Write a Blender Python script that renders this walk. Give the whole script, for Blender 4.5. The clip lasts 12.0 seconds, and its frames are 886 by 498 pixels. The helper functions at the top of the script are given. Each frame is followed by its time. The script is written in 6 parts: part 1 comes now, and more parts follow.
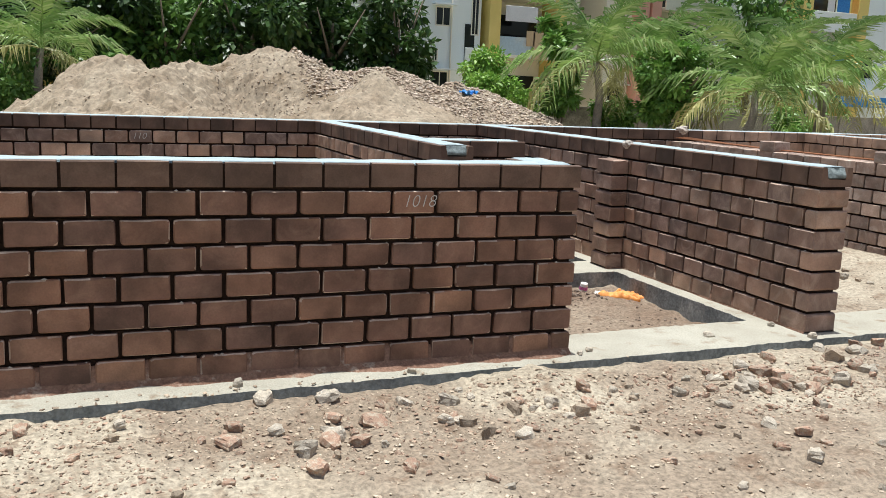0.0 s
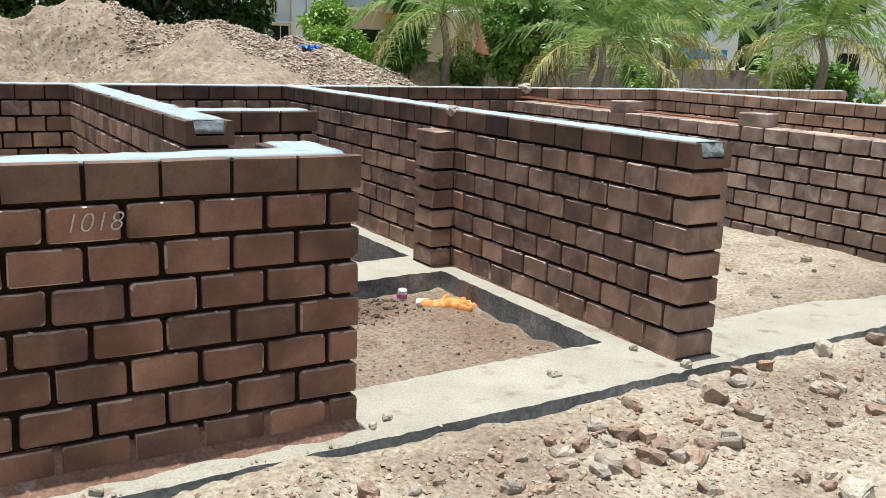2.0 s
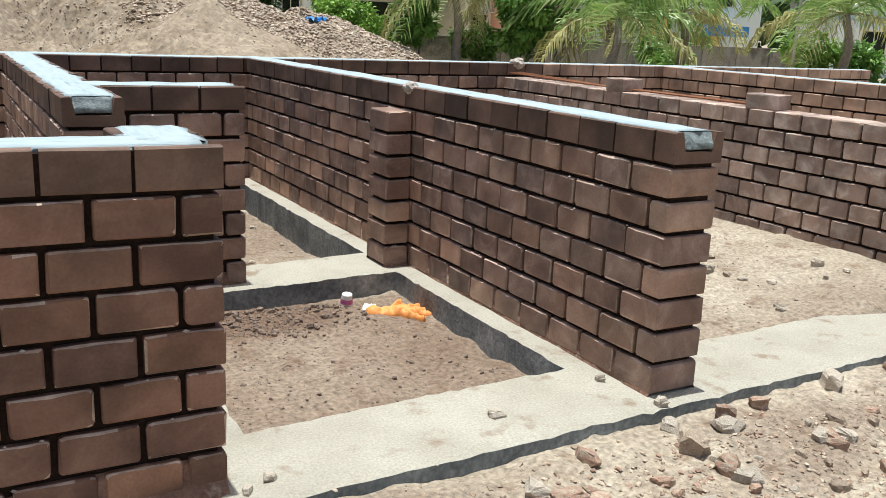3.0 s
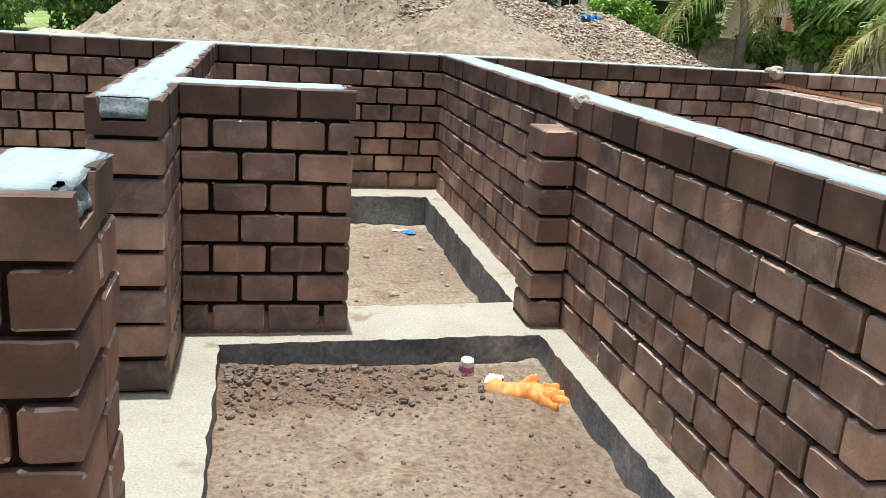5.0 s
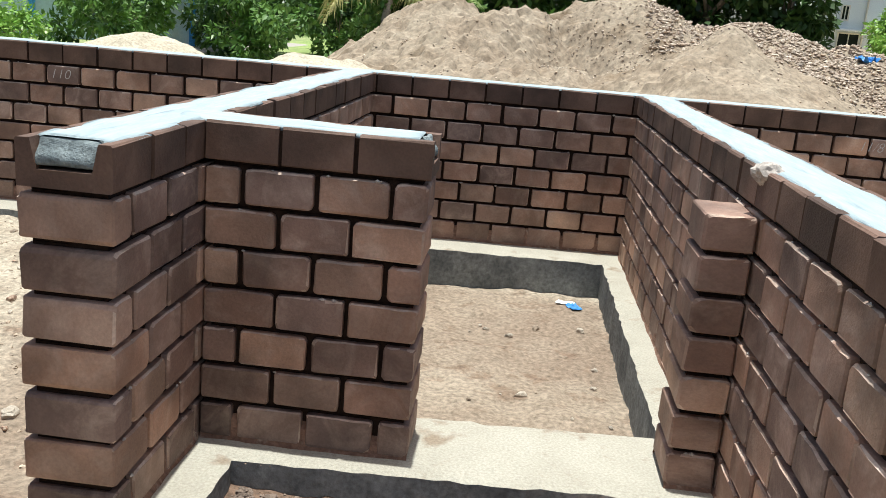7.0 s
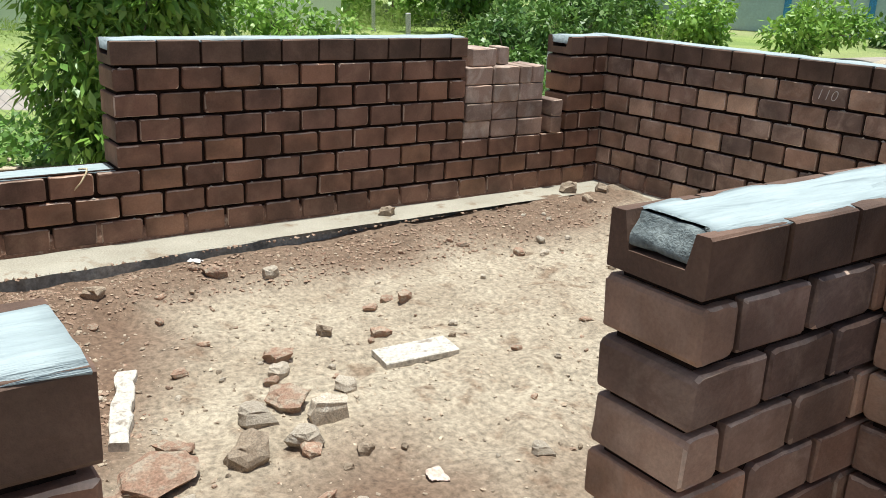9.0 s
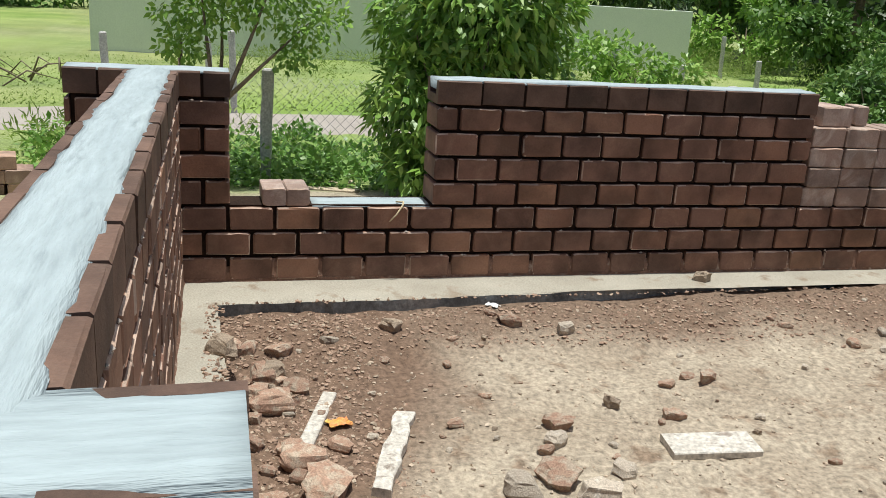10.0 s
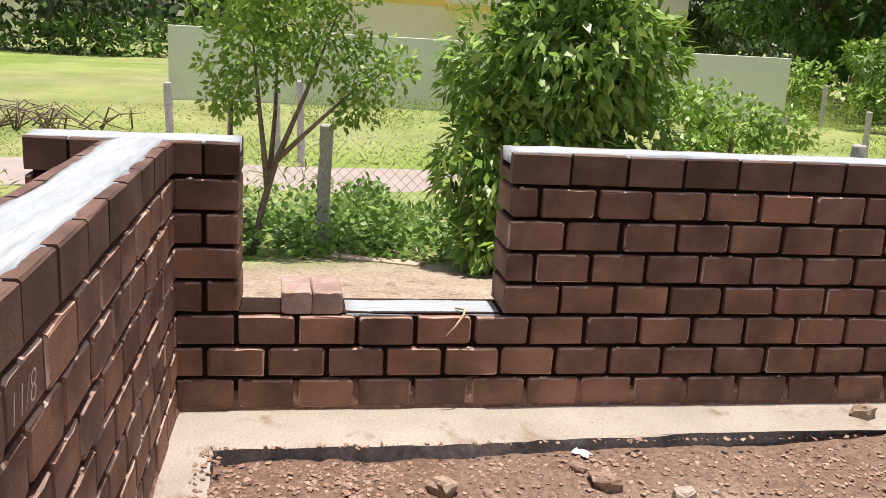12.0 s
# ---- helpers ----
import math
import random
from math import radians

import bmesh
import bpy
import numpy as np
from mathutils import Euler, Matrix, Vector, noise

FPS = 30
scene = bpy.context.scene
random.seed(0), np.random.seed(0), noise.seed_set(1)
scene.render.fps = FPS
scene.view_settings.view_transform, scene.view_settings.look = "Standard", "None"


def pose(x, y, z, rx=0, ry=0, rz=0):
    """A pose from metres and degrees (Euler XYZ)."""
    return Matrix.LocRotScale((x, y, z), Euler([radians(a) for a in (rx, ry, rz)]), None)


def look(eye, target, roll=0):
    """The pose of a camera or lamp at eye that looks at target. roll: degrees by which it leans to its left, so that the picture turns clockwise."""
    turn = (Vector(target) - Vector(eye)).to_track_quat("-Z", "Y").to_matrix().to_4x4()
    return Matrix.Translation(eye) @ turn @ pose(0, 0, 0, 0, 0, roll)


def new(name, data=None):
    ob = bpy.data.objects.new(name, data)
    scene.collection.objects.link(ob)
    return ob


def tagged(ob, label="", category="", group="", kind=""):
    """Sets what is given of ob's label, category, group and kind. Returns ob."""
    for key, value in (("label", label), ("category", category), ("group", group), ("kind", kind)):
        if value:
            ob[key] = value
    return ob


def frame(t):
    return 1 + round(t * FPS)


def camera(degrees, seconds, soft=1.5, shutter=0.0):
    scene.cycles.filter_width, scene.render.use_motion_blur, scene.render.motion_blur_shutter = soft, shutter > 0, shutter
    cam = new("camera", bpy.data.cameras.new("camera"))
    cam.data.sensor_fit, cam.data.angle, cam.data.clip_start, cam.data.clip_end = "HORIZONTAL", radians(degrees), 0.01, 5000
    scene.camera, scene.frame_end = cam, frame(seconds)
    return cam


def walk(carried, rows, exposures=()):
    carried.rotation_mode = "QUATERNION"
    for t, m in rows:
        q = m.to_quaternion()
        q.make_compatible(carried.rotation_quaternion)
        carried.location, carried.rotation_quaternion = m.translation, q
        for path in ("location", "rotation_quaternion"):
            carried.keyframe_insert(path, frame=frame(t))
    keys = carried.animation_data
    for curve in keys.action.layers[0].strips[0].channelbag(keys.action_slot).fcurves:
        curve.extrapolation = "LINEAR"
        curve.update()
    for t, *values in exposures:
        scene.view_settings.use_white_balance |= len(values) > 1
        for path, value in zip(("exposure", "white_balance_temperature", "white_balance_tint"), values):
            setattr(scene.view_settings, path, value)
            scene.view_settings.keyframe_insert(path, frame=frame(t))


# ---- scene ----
cam = camera(52.7, 12.0, soft=0.75)
PATH = [
    (0, (0.347, 0.194, 1.34), (1.07, 2.026, 0.994), 2.4),
    (0.5, (0.555, 0.478, 1.319), (1.319, 2.28, 0.906), 1.9),
    (1, (0.803, 0.809, 1.362), (1.606, 2.594, 0.951), 1.9),
    (1.5, (1.07, 1.158, 1.352), (1.947, 2.909, 0.947), 2.3),
    (2, (1.366, 1.433, 1.349), (2.363, 3.112, 0.919), 2.0),
    (2.5, (1.697, 1.66, 1.34), (2.693, 3.337, 0.898), 2.3),
    (3, (2.035, 1.895, 1.326), (2.995, 3.582, 0.842), 2.6),
    (3.5, (2.308, 2.088, 1.308), (3.124, 3.848, 0.822), 1.1),
    (3.7, (2.438, 2.153, 1.302), (3.131, 3.964, 0.812), 2.0),
    (5.3, (3.09, 2.84, 1.331), (3.374, 4.749, 0.805), 3.1),
    (5.5, (3.177, 2.935, 1.325), (3.345, 4.857, 0.795), 2.7),
    (6, (3.358, 3.151, 1.339), (3.412, 5.079, 0.811), 3.6),
    (6.5, (3.455, 3.428, 1.307), (3.457, 5.358, 0.781), 3.9),
    (6.7, (3.538, 3.537, 1.323), (3.487, 5.474, 0.824), 4.7),
    (8.3, (3.618, 4.281, 1.336), (2.67, 5.944, 0.758), 3.8),
    (8.5, (3.596, 4.354, 1.357), (2.424, 5.864, 0.769), 4.9),
    (9, (3.562, 4.425, 1.407), (2.023, 5.55, 0.803), 2.7),
    (9.3, (3.521, 4.481, 1.413), (1.824, 5.362, 0.827), 2.9),
    (9.5, (3.526, 4.52, 1.41), (1.751, 5.248, 0.843), 3.5),
    (10, (3.368, 4.602, 1.42), (1.511, 5.095, 0.862), 3.6),
    (10.5, (3.095, 4.638, 1.443), (1.232, 5.113, 0.891), 4.0),
    (11, (2.788, 4.724, 1.464), (0.924, 5.17, 0.893), 3.9),
    (11.5, (2.505, 4.881, 1.391), (0.576, 5.134, 0.927), 3.0),
    (12, (2.317, 4.881, 1.41), (0.399, 5.2, 0.939), 3.2),
]
walk(cam, [(t, look(eye, target, roll)) for t, eye, target, roll in PATH],
     exposures=((0.0, 0.15, 6250, 4), (3.7, 0.13, 6250, 4), (5.3, 0.28, 6250, 3), (6.7, 0.31, 6250, 3), (8.5, 0.26, 6400, 4), (9.0, 0.1, 6450, 3), (9.5, -0.06, 6500, 2), (10.5, -0.24, 6550, 10), (11.0, -0.18, 6700, 13), (11.5, 0.12, 7000, 18), (12.0, 0.16, 7100, 22)))

# ---- world and sun ----
world = bpy.data.worlds.new("sky")
scene.world = world
world.use_nodes = True
_nt = world.node_tree
_nt.nodes.clear()
_out = _nt.nodes.new("ShaderNodeOutputWorld")
_bg = _nt.nodes.new("ShaderNodeBackground")
_sky = _nt.nodes.new("ShaderNodeTexSky")
_sky.sky_type = "NISHITA"
_sky.sun_disc = False
_sky.sun_elevation = radians(87)
_sky.sun_rotation = radians(-21)
_sky.air_density, _sky.dust_density, _sky.ozone_density = 1.0, 4.0, 1.0
_bg.inputs["Strength"].default_value = 0.1
_nt.links.new(_sky.outputs[0], _bg.inputs["Color"])
_nt.links.new(_bg.outputs[0], _out.inputs["Surface"])
sun_data = bpy.data.lights.new("sun", "SUN")
sun_data.energy, sun_data.angle, sun_data.color = 4.8, radians(0.6), (1.0, 0.985, 0.955)
sun = new("sun", sun_data)
sun.matrix_world = look((-0.35, 0.9, 20), (0, 0, 0))


# ---- materials ----
def mat(name, c1, c2, scale=6.0, rough=0.9, bump=0.25, bscale=70.0, c3=None, s3=1.0, m3=0.5, spread=0.0, metal=0.0,
        local=False, fine=0.35, spec=0.25, edge=0.12, island=False):
    """Two colours mixed by a broad noise, a third in patches, fine grain in value and relief; spread: how far pieces differ."""
    m = bpy.data.materials.new(name)
    m.use_nodes = True
    nt = m.node_tree
    b = nt.nodes["Principled BSDF"]
    b.inputs["Roughness"].default_value = rough
    b.inputs["Metallic"].default_value = metal
    b.inputs["Specular IOR Level"].default_value = spec
    N, L = nt.nodes.new, nt.links.new
    if local:
        tc = N("ShaderNodeTexCoord")
        info = N("ShaderNodeObjectInfo")
        mul = N("ShaderNodeVectorMath")
        mul.operation = "ADD"
        L(tc.outputs["Object"], mul.inputs[0])
        sc = N("ShaderNodeMath")
        sc.operation = "MULTIPLY"
        sc.inputs[1].default_value = 57.0
        L(info.outputs["Random"], sc.inputs[0])
        L(sc.outputs[0], mul.inputs[1])
        vec = mul.outputs[0]
    else:
        geo = N("ShaderNodeNewGeometry")
        vec = geo.outputs["Position"]

    def noise_tex(s, detail=5.0, r=0.6):
        t = N("ShaderNodeTexNoise")
        t.inputs["Scale"].default_value, t.inputs["Detail"].default_value, t.inputs["Roughness"].default_value = s, detail, r
        L(vec, t.inputs["Vector"])
        return t.outputs["Fac"]

    def ramp(fac, lo, hi):
        r = N("ShaderNodeMapRange")
        r.inputs["From Min"].default_value, r.inputs["From Max"].default_value = lo, hi
        L(fac, r.inputs["Value"])
        return r.outputs["Result"]

    def mix(fac, a, c, kind="MIX"):
        x = N("ShaderNodeMix")
        x.data_type, x.blend_type = "RGBA", kind
        if isinstance(fac, float):
            x.inputs[0].default_value = fac
        else:
            L(fac, x.inputs[0])
        for i, v in ((6, a), (7, c)):
            if isinstance(v, tuple):
                x.inputs[i].default_value = (*v, 1)
            else:
                L(v, x.inputs[i])
        return x.outputs[2]

    col = mix(ramp(noise_tex(scale), 0.5 - edge - 0.1, 0.5 + edge + 0.1), c1, c2)
    if c3:
        col = mix(ramp(noise_tex(s3, 4.0), m3, m3 + 0.12), col, c3)
    grain = noise_tex(bscale, 4.0, 0.65)
    g = N("ShaderNodeMapRange")
    g.inputs["To Min"].default_value, g.inputs["To Max"].default_value = 1 - fine, 1 + fine
    g.inputs["From Min"].default_value, g.inputs["From Max"].default_value = 0.3, 0.7
    L(grain, g.inputs["Value"])
    val = g.outputs["Result"]
    if spread:
        info2 = N("ShaderNodeObjectInfo")
        s = N("ShaderNodeMapRange")
        s.inputs["To Min"].default_value, s.inputs["To Max"].default_value = 1 - spread, 1 + spread
        L(N("ShaderNodeNewGeometry").outputs["Random Per Island"] if island else info2.outputs["Random"], s.inputs["Value"])
        p = N("ShaderNodeMath")
        p.operation = "MULTIPLY"
        L(val, p.inputs[0]), L(s.outputs["Result"], p.inputs[1])
        val = p.outputs[0]
    hsv = N("ShaderNodeHueSaturation")
    L(col, hsv.inputs["Color"]), L(val, hsv.inputs["Value"])
    L(hsv.outputs[0], b.inputs["Base Color"])
    if bump:
        bm_ = N("ShaderNodeBump")
        bm_.inputs["Strength"].default_value, bm_.inputs["Distance"].default_value = bump, 0.01
        L(grain, bm_.inputs["Height"])
        L(bm_.outputs[0], b.inputs["Normal"])
    return m


def streak(m, stretch):
    """Draw a local material's grain out along the object's x."""
    nt = m.node_tree
    add = next(n for n in nt.nodes if n.type == "VECT_MATH")
    mp = nt.nodes.new("ShaderNodeMapping")
    mp.inputs["Scale"].default_value = stretch
    nt.links.new(add.inputs[0].links[0].from_socket, mp.inputs["Vector"])
    nt.links.new(mp.outputs[0], add.inputs[0])


def brick_mat(name, colours, dust, dustiness=0.5):
    """Pressed earth blocks: each its own shade, mottled, with pale dust and smears."""
    m = mat(name, (0.5, 0.5, 0.5), (0.6, 0.6, 0.6), 5.0, 0.68, 0.3, 110.0, None, local=True, fine=0.13, spec=0.4)
    nt = m.node_tree
    N, L = nt.nodes.new, nt.links.new
    hsv = next(n for n in nt.nodes if n.type == "HUE_SAT")
    info = N("ShaderNodeObjectInfo")
    cr = N("ShaderNodeValToRGB")
    cr.color_ramp.interpolation = "LINEAR"
    els = cr.color_ramp.elements
    for i, c in enumerate(colours):
        e = els[i] if i < 2 else els.new(0.5)
        e.position = i / (len(colours) - 1)
        e.color = (*c, 1)
    for i, c in enumerate(colours):
        els[i].position = i / (len(colours) - 1)
        els[i].color = (*c, 1)
    L(info.outputs["Random"], cr.inputs["Fac"])
    vec = next(n for n in nt.nodes if n.type == "VECT_MATH").outputs[0]
    t = N("ShaderNodeTexNoise")
    t.inputs["Scale"].default_value, t.inputs["Detail"].default_value = 6.0, 8.0
    t.inputs["Roughness"].default_value, t.inputs["Distortion"].default_value = 0.62, 1.4
    L(vec, t.inputs["Vector"])
    r = N("ShaderNodeMapRange")
    r.inputs["From Min"].default_value, r.inputs["From Max"].default_value = 0.47, 0.72
    r.inputs["To Max"].default_value = dustiness
    L(t.outputs["Fac"], r.inputs["Value"])
    x = N("ShaderNodeMix")
    x.data_type = "RGBA"
    L(r.outputs["Result"], x.inputs[0]), L(cr.outputs["Color"], x.inputs[6])
    x.inputs[7].default_value = (*dust, 1)
    t2 = N("ShaderNodeTexNoise")
    t2.inputs["Scale"].default_value, t2.inputs["Detail"].default_value = 4.0, 3.0
    L(vec, t2.inputs["Vector"])
    r2 = N("ShaderNodeMapRange")
    r2.inputs["From Min"].default_value, r2.inputs["From Max"].default_value = 0.35, 0.65
    r2.inputs["To Min"].default_value, r2.inputs["To Max"].default_value = 0.58, 1.28
    L(t2.outputs["Fac"], r2.inputs["Value"])
    h2 = N("ShaderNodeHueSaturation")
    L(x.outputs[2], h2.inputs["Color"]), L(r2.outputs["Result"], h2.inputs["Value"])
    L(h2.outputs[0], hsv.inputs["Color"])
    return m


BRICK = brick_mat("earth_block", [(0.175, 0.112, 0.090), (0.390, 0.230, 0.162), (0.262, 0.172, 0.138), (0.520, 0.335, 0.236), (0.330, 0.196, 0.142), (0.205, 0.140, 0.118), (0.470, 0.280, 0.190), (0.160, 0.108, 0.092)], (0.560, 0.420, 0.335), 0.5)
BRICK_DARK = brick_mat("dark_earth_block", [(0.173, 0.093, 0.067), (0.214, 0.113, 0.078), (0.191, 0.104, 0.077), (0.283, 0.145, 0.093), (0.196, 0.103, 0.072), (0.231, 0.120, 0.081), (0.357, 0.190, 0.117), (0.185, 0.100, 0.071)], (0.380, 0.237, 0.166), 0.35)
BRICK_G = brick_mat("dusty_block", [(0.296, 0.204, 0.165), (0.366, 0.253, 0.201), (0.417, 0.296, 0.235), (0.337, 0.239, 0.201)], (0.619, 0.536, 0.471), 0.7)
CHANNEL = brick_mat("channel_block", [(0.112, 0.066, 0.047), (0.139, 0.081, 0.057), (0.163, 0.096, 0.068), (0.129, 0.076, 0.056)], (0.266, 0.179, 0.132), 0.3)
MUD = mat("brown_mud", (0.20, 0.108, 0.074), (0.31, 0.186, 0.132), 9.0, 0.95, 0.8, 60.0, (0.42, 0.32, 0.25), 14.0, 0.56, fine=0.3)
# Pale worn arrises, with the sun's catch on upper edges put into the colour.
EDGE = brick_mat("worn_lit_edge", [(0.383, 0.253, 0.188), (0.522, 0.383, 0.299), (0.429, 0.290, 0.216)], (0.766, 0.641, 0.541), 0.6)
DAB = mat("pale_mortar", (0.36, 0.31, 0.27), (0.52, 0.46, 0.41), 40.0, 0.95, 0.0, 90.0)
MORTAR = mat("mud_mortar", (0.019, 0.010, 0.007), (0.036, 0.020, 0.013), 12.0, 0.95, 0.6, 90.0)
CEMENT_CAP = mat("white_cement", (0.347, 0.410, 0.432), (0.436, 0.508, 0.528), 22.0, 0.75, 0.7, 55.0, (0.270, 0.320, 0.341), 17.0, 0.6, local=True, fine=0.12)
streak(CEMENT_CAP, (0.13, 1.0, 1.0))
CEMENT_PLUG = mat("grey_cement", (0.112, 0.134, 0.140), (0.336, 0.381, 0.381), 22.0, 0.8, 0.7, 80.0, fine=0.25)
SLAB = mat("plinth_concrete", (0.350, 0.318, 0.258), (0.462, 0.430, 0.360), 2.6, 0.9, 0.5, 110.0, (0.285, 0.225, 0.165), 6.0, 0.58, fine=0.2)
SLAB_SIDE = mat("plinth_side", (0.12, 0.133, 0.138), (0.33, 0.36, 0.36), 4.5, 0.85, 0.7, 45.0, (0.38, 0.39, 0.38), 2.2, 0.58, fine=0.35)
STONE = mat("pale_stone", (0.414, 0.351, 0.282), (0.540, 0.468, 0.384), 3.0, 0.95, 0.6, 14.0, (0.644, 0.597, 0.528), 2.0, 0.6, local=True, spread=0.2)
RUBBLE = mat("brick_rubble", (0.347, 0.200, 0.142), (0.420, 0.299, 0.221), 3.0, 0.95, 0.6, 14.0, (0.452, 0.367, 0.284), 2.2, 0.48, local=True, spread=0.2)
CLOD = mat("earth_clod", (0.29, 0.22, 0.16), (0.40, 0.325, 0.25), 3.0, 0.95, 0.6, 14.0, local=True, spread=0.2)
CLOD_WET = mat("wet_clod", (0.2, 0.148, 0.115), (0.28, 0.21, 0.165), 3.0, 0.9, 0.6, 14.0, local=True, spread=0.2)
GRIT = mat("brick_grit", (0.29, 0.19, 0.14), (0.4, 0.29, 0.215), 30.0, 0.95, 0.0, 120.0)
GRAVEL = mat("gravel", (0.33, 0.25, 0.185), (0.5, 0.42, 0.33), 25.0, 0.95, 0.0, 120.0, spread=0.4, island=True)
SHARD = mat("earth_shard", (0.33, 0.245, 0.18), (0.44, 0.36, 0.275), 4.0, 0.95, 0.0, 60.0, (0.36, 0.19, 0.135), 5.0, 0.58, spread=0.25, island=True)
MOUND_SOIL = mat("dug_soil", (0.27, 0.205, 0.145), (0.37, 0.305, 0.23), 0.8, 0.95, 1.0, 7.0, (0.2, 0.145, 0.095), 0.45, 0.55, fine=0.34)
MOUND_RUBBLE = mat("mound_rubble", (0.34, 0.25, 0.19), (0.54, 0.46, 0.38), 2.2, 0.95, 0.0, 20.0, spread=0.35, island=True)
SAND = mat("pale_sand", (0.446, 0.378, 0.286), (0.533, 0.473, 0.363), 1.0, 0.95, 0.4, 15.0)
WOOD_PALE = mat("weathered_board", (0.52, 0.48, 0.42), (0.66, 0.62, 0.56), 10.0, 0.8, 0.4, 60.0, (0.26, 0.21, 0.17), 14.0, 0.57, local=True)
WOOD_TAN = mat("sawn_board", (0.5, 0.41, 0.29), (0.6, 0.5, 0.37), 9.0, 0.8, 0.3, 60.0, local=True)
GLOVE = mat("orange_rubber", (0.82, 0.3, 0.07), (0.9, 0.38, 0.12), 12.0, 0.55, 0.15, 60.0, fine=0.08, spec=0.4)
PAPER = mat("white_paper", (0.75, 0.73, 0.7), (0.82, 0.8, 0.78), 14.0, 0.7, 0.0, 60.0, fine=0.05)
PINK = mat("pink_print", (0.5, 0.12, 0.3), (0.62, 0.2, 0.4), 30.0, 0.6, 0.0, 90.0)
BLUE = mat("blue_plastic", (0.03, 0.16, 0.5), (0.08, 0.3, 0.65), 20.0, 0.4, 0.1, 60.0)
RUST = mat("rusty_steel", (0.2, 0.08, 0.04), (0.32, 0.14, 0.07), 40.0, 0.8, 0.3, 90.0, metal=0.3)
ROPE = mat("straw_twine", (0.55, 0.45, 0.28), (0.65, 0.55, 0.36), 60.0, 0.9, 0.2, 120.0)
CHALK = mat("chalk", (0.551, 0.523, 0.496), (0.643, 0.615, 0.588), 60.0, 0.95, 0.0, 150.0)
BARK = mat("bark", (0.16, 0.12, 0.09), (0.27, 0.22, 0.17), 12.0, 0.95, 0.7, 60.0)
PALM_BARK = mat("palm_bark", (0.2, 0.17, 0.14), (0.34, 0.3, 0.25), 5.0, 0.95, 0.8, 24.0)
POST = mat("stone_post", (0.44, 0.43, 0.42), (0.62, 0.61, 0.59), 12.0, 0.9, 0.5, 50.0)
WIRE = mat("galvanised_wire", (0.32, 0.34, 0.34), (0.42, 0.44, 0.44), 30.0, 0.5, 0.0, 90.0, metal=0.6)
GREEN_WALL = mat("pale_green_paint", (0.7, 0.77, 0.66), (0.76, 0.83, 0.71), 0.7, 0.85, 0.1, 30.0, (0.62, 0.69, 0.58), 0.6, 0.6, fine=0.06)
CONCRETE_WALL = mat("weathered_concrete", (0.22, 0.2, 0.17), (0.34, 0.32, 0.28), 1.2, 0.95, 0.3, 20.0, (0.14, 0.13, 0.11), 0.8, 0.56)
PAINT_WHITE = mat("mint_white_paint", (0.86, 0.91, 0.90), (0.90, 0.95, 0.93), 0.5, 0.8, 0.05, 20.0, (0.72, 0.79, 0.78), 0.35, 0.64, fine=0.05)
PAINT_CREAM = mat("cream_paint", (0.805, 0.759, 0.637), (0.874, 0.839, 0.732), 0.6, 0.8, 0.05, 20.0, fine=0.06)
PAINT_YELLOW = mat("yellow_paint", (0.759, 0.590, 0.189), (0.851, 0.684, 0.252), 0.8, 0.8, 0.05, 20.0, fine=0.06)
PAINT_PINK = mat("salmon_paint", (0.72, 0.36, 0.28), (0.78, 0.44, 0.35), 0.8, 0.8, 0.05, 20.0, fine=0.06)
PAINT_BLUE = mat("faded_blue_paint", (0.42, 0.55, 0.66), (0.56, 0.66, 0.72), 0.5, 0.85, 0.1, 10.0, (0.62, 0.64, 0.62), 0.5, 0.52, fine=0.1)
PAINT_AZURE = mat("azure_paint", (0.06, 0.25, 0.6), (0.1, 0.33, 0.68), 0.8, 0.7, 0.05, 20.0)
ROAD = mat("road_dust", (0.34, 0.3, 0.27), (0.42, 0.38, 0.34), 1.6, 0.95, 0.3, 60.0, fine=0.15)
CLOTH_W = mat("white_cloth", (0.7, 0.7, 0.72), (0.78, 0.78, 0.8), 2.0, 0.9, 0.0, 20.0, fine=0.06)
CLOTH_T = mat("tan_cloth", (0.55, 0.4, 0.24), (0.62, 0.47, 0.3), 2.0, 0.9, 0.0, 20.0, fine=0.06)
CLOTH_O = mat("orange_cloth", (0.8, 0.4, 0.08), (0.85, 0.48, 0.14), 2.0, 0.9, 0.0, 20.0, fine=0.06)
GLASS = bpy.data.materials.new("window_glass")
GLASS.use_nodes = True
GLASS.node_tree.nodes["Principled BSDF"].inputs["Base Color"].default_value = (0.015, 0.018, 0.02, 1)
GLASS.node_tree.nodes["Principled BSDF"].inputs["Roughness"].default_value = 0.08


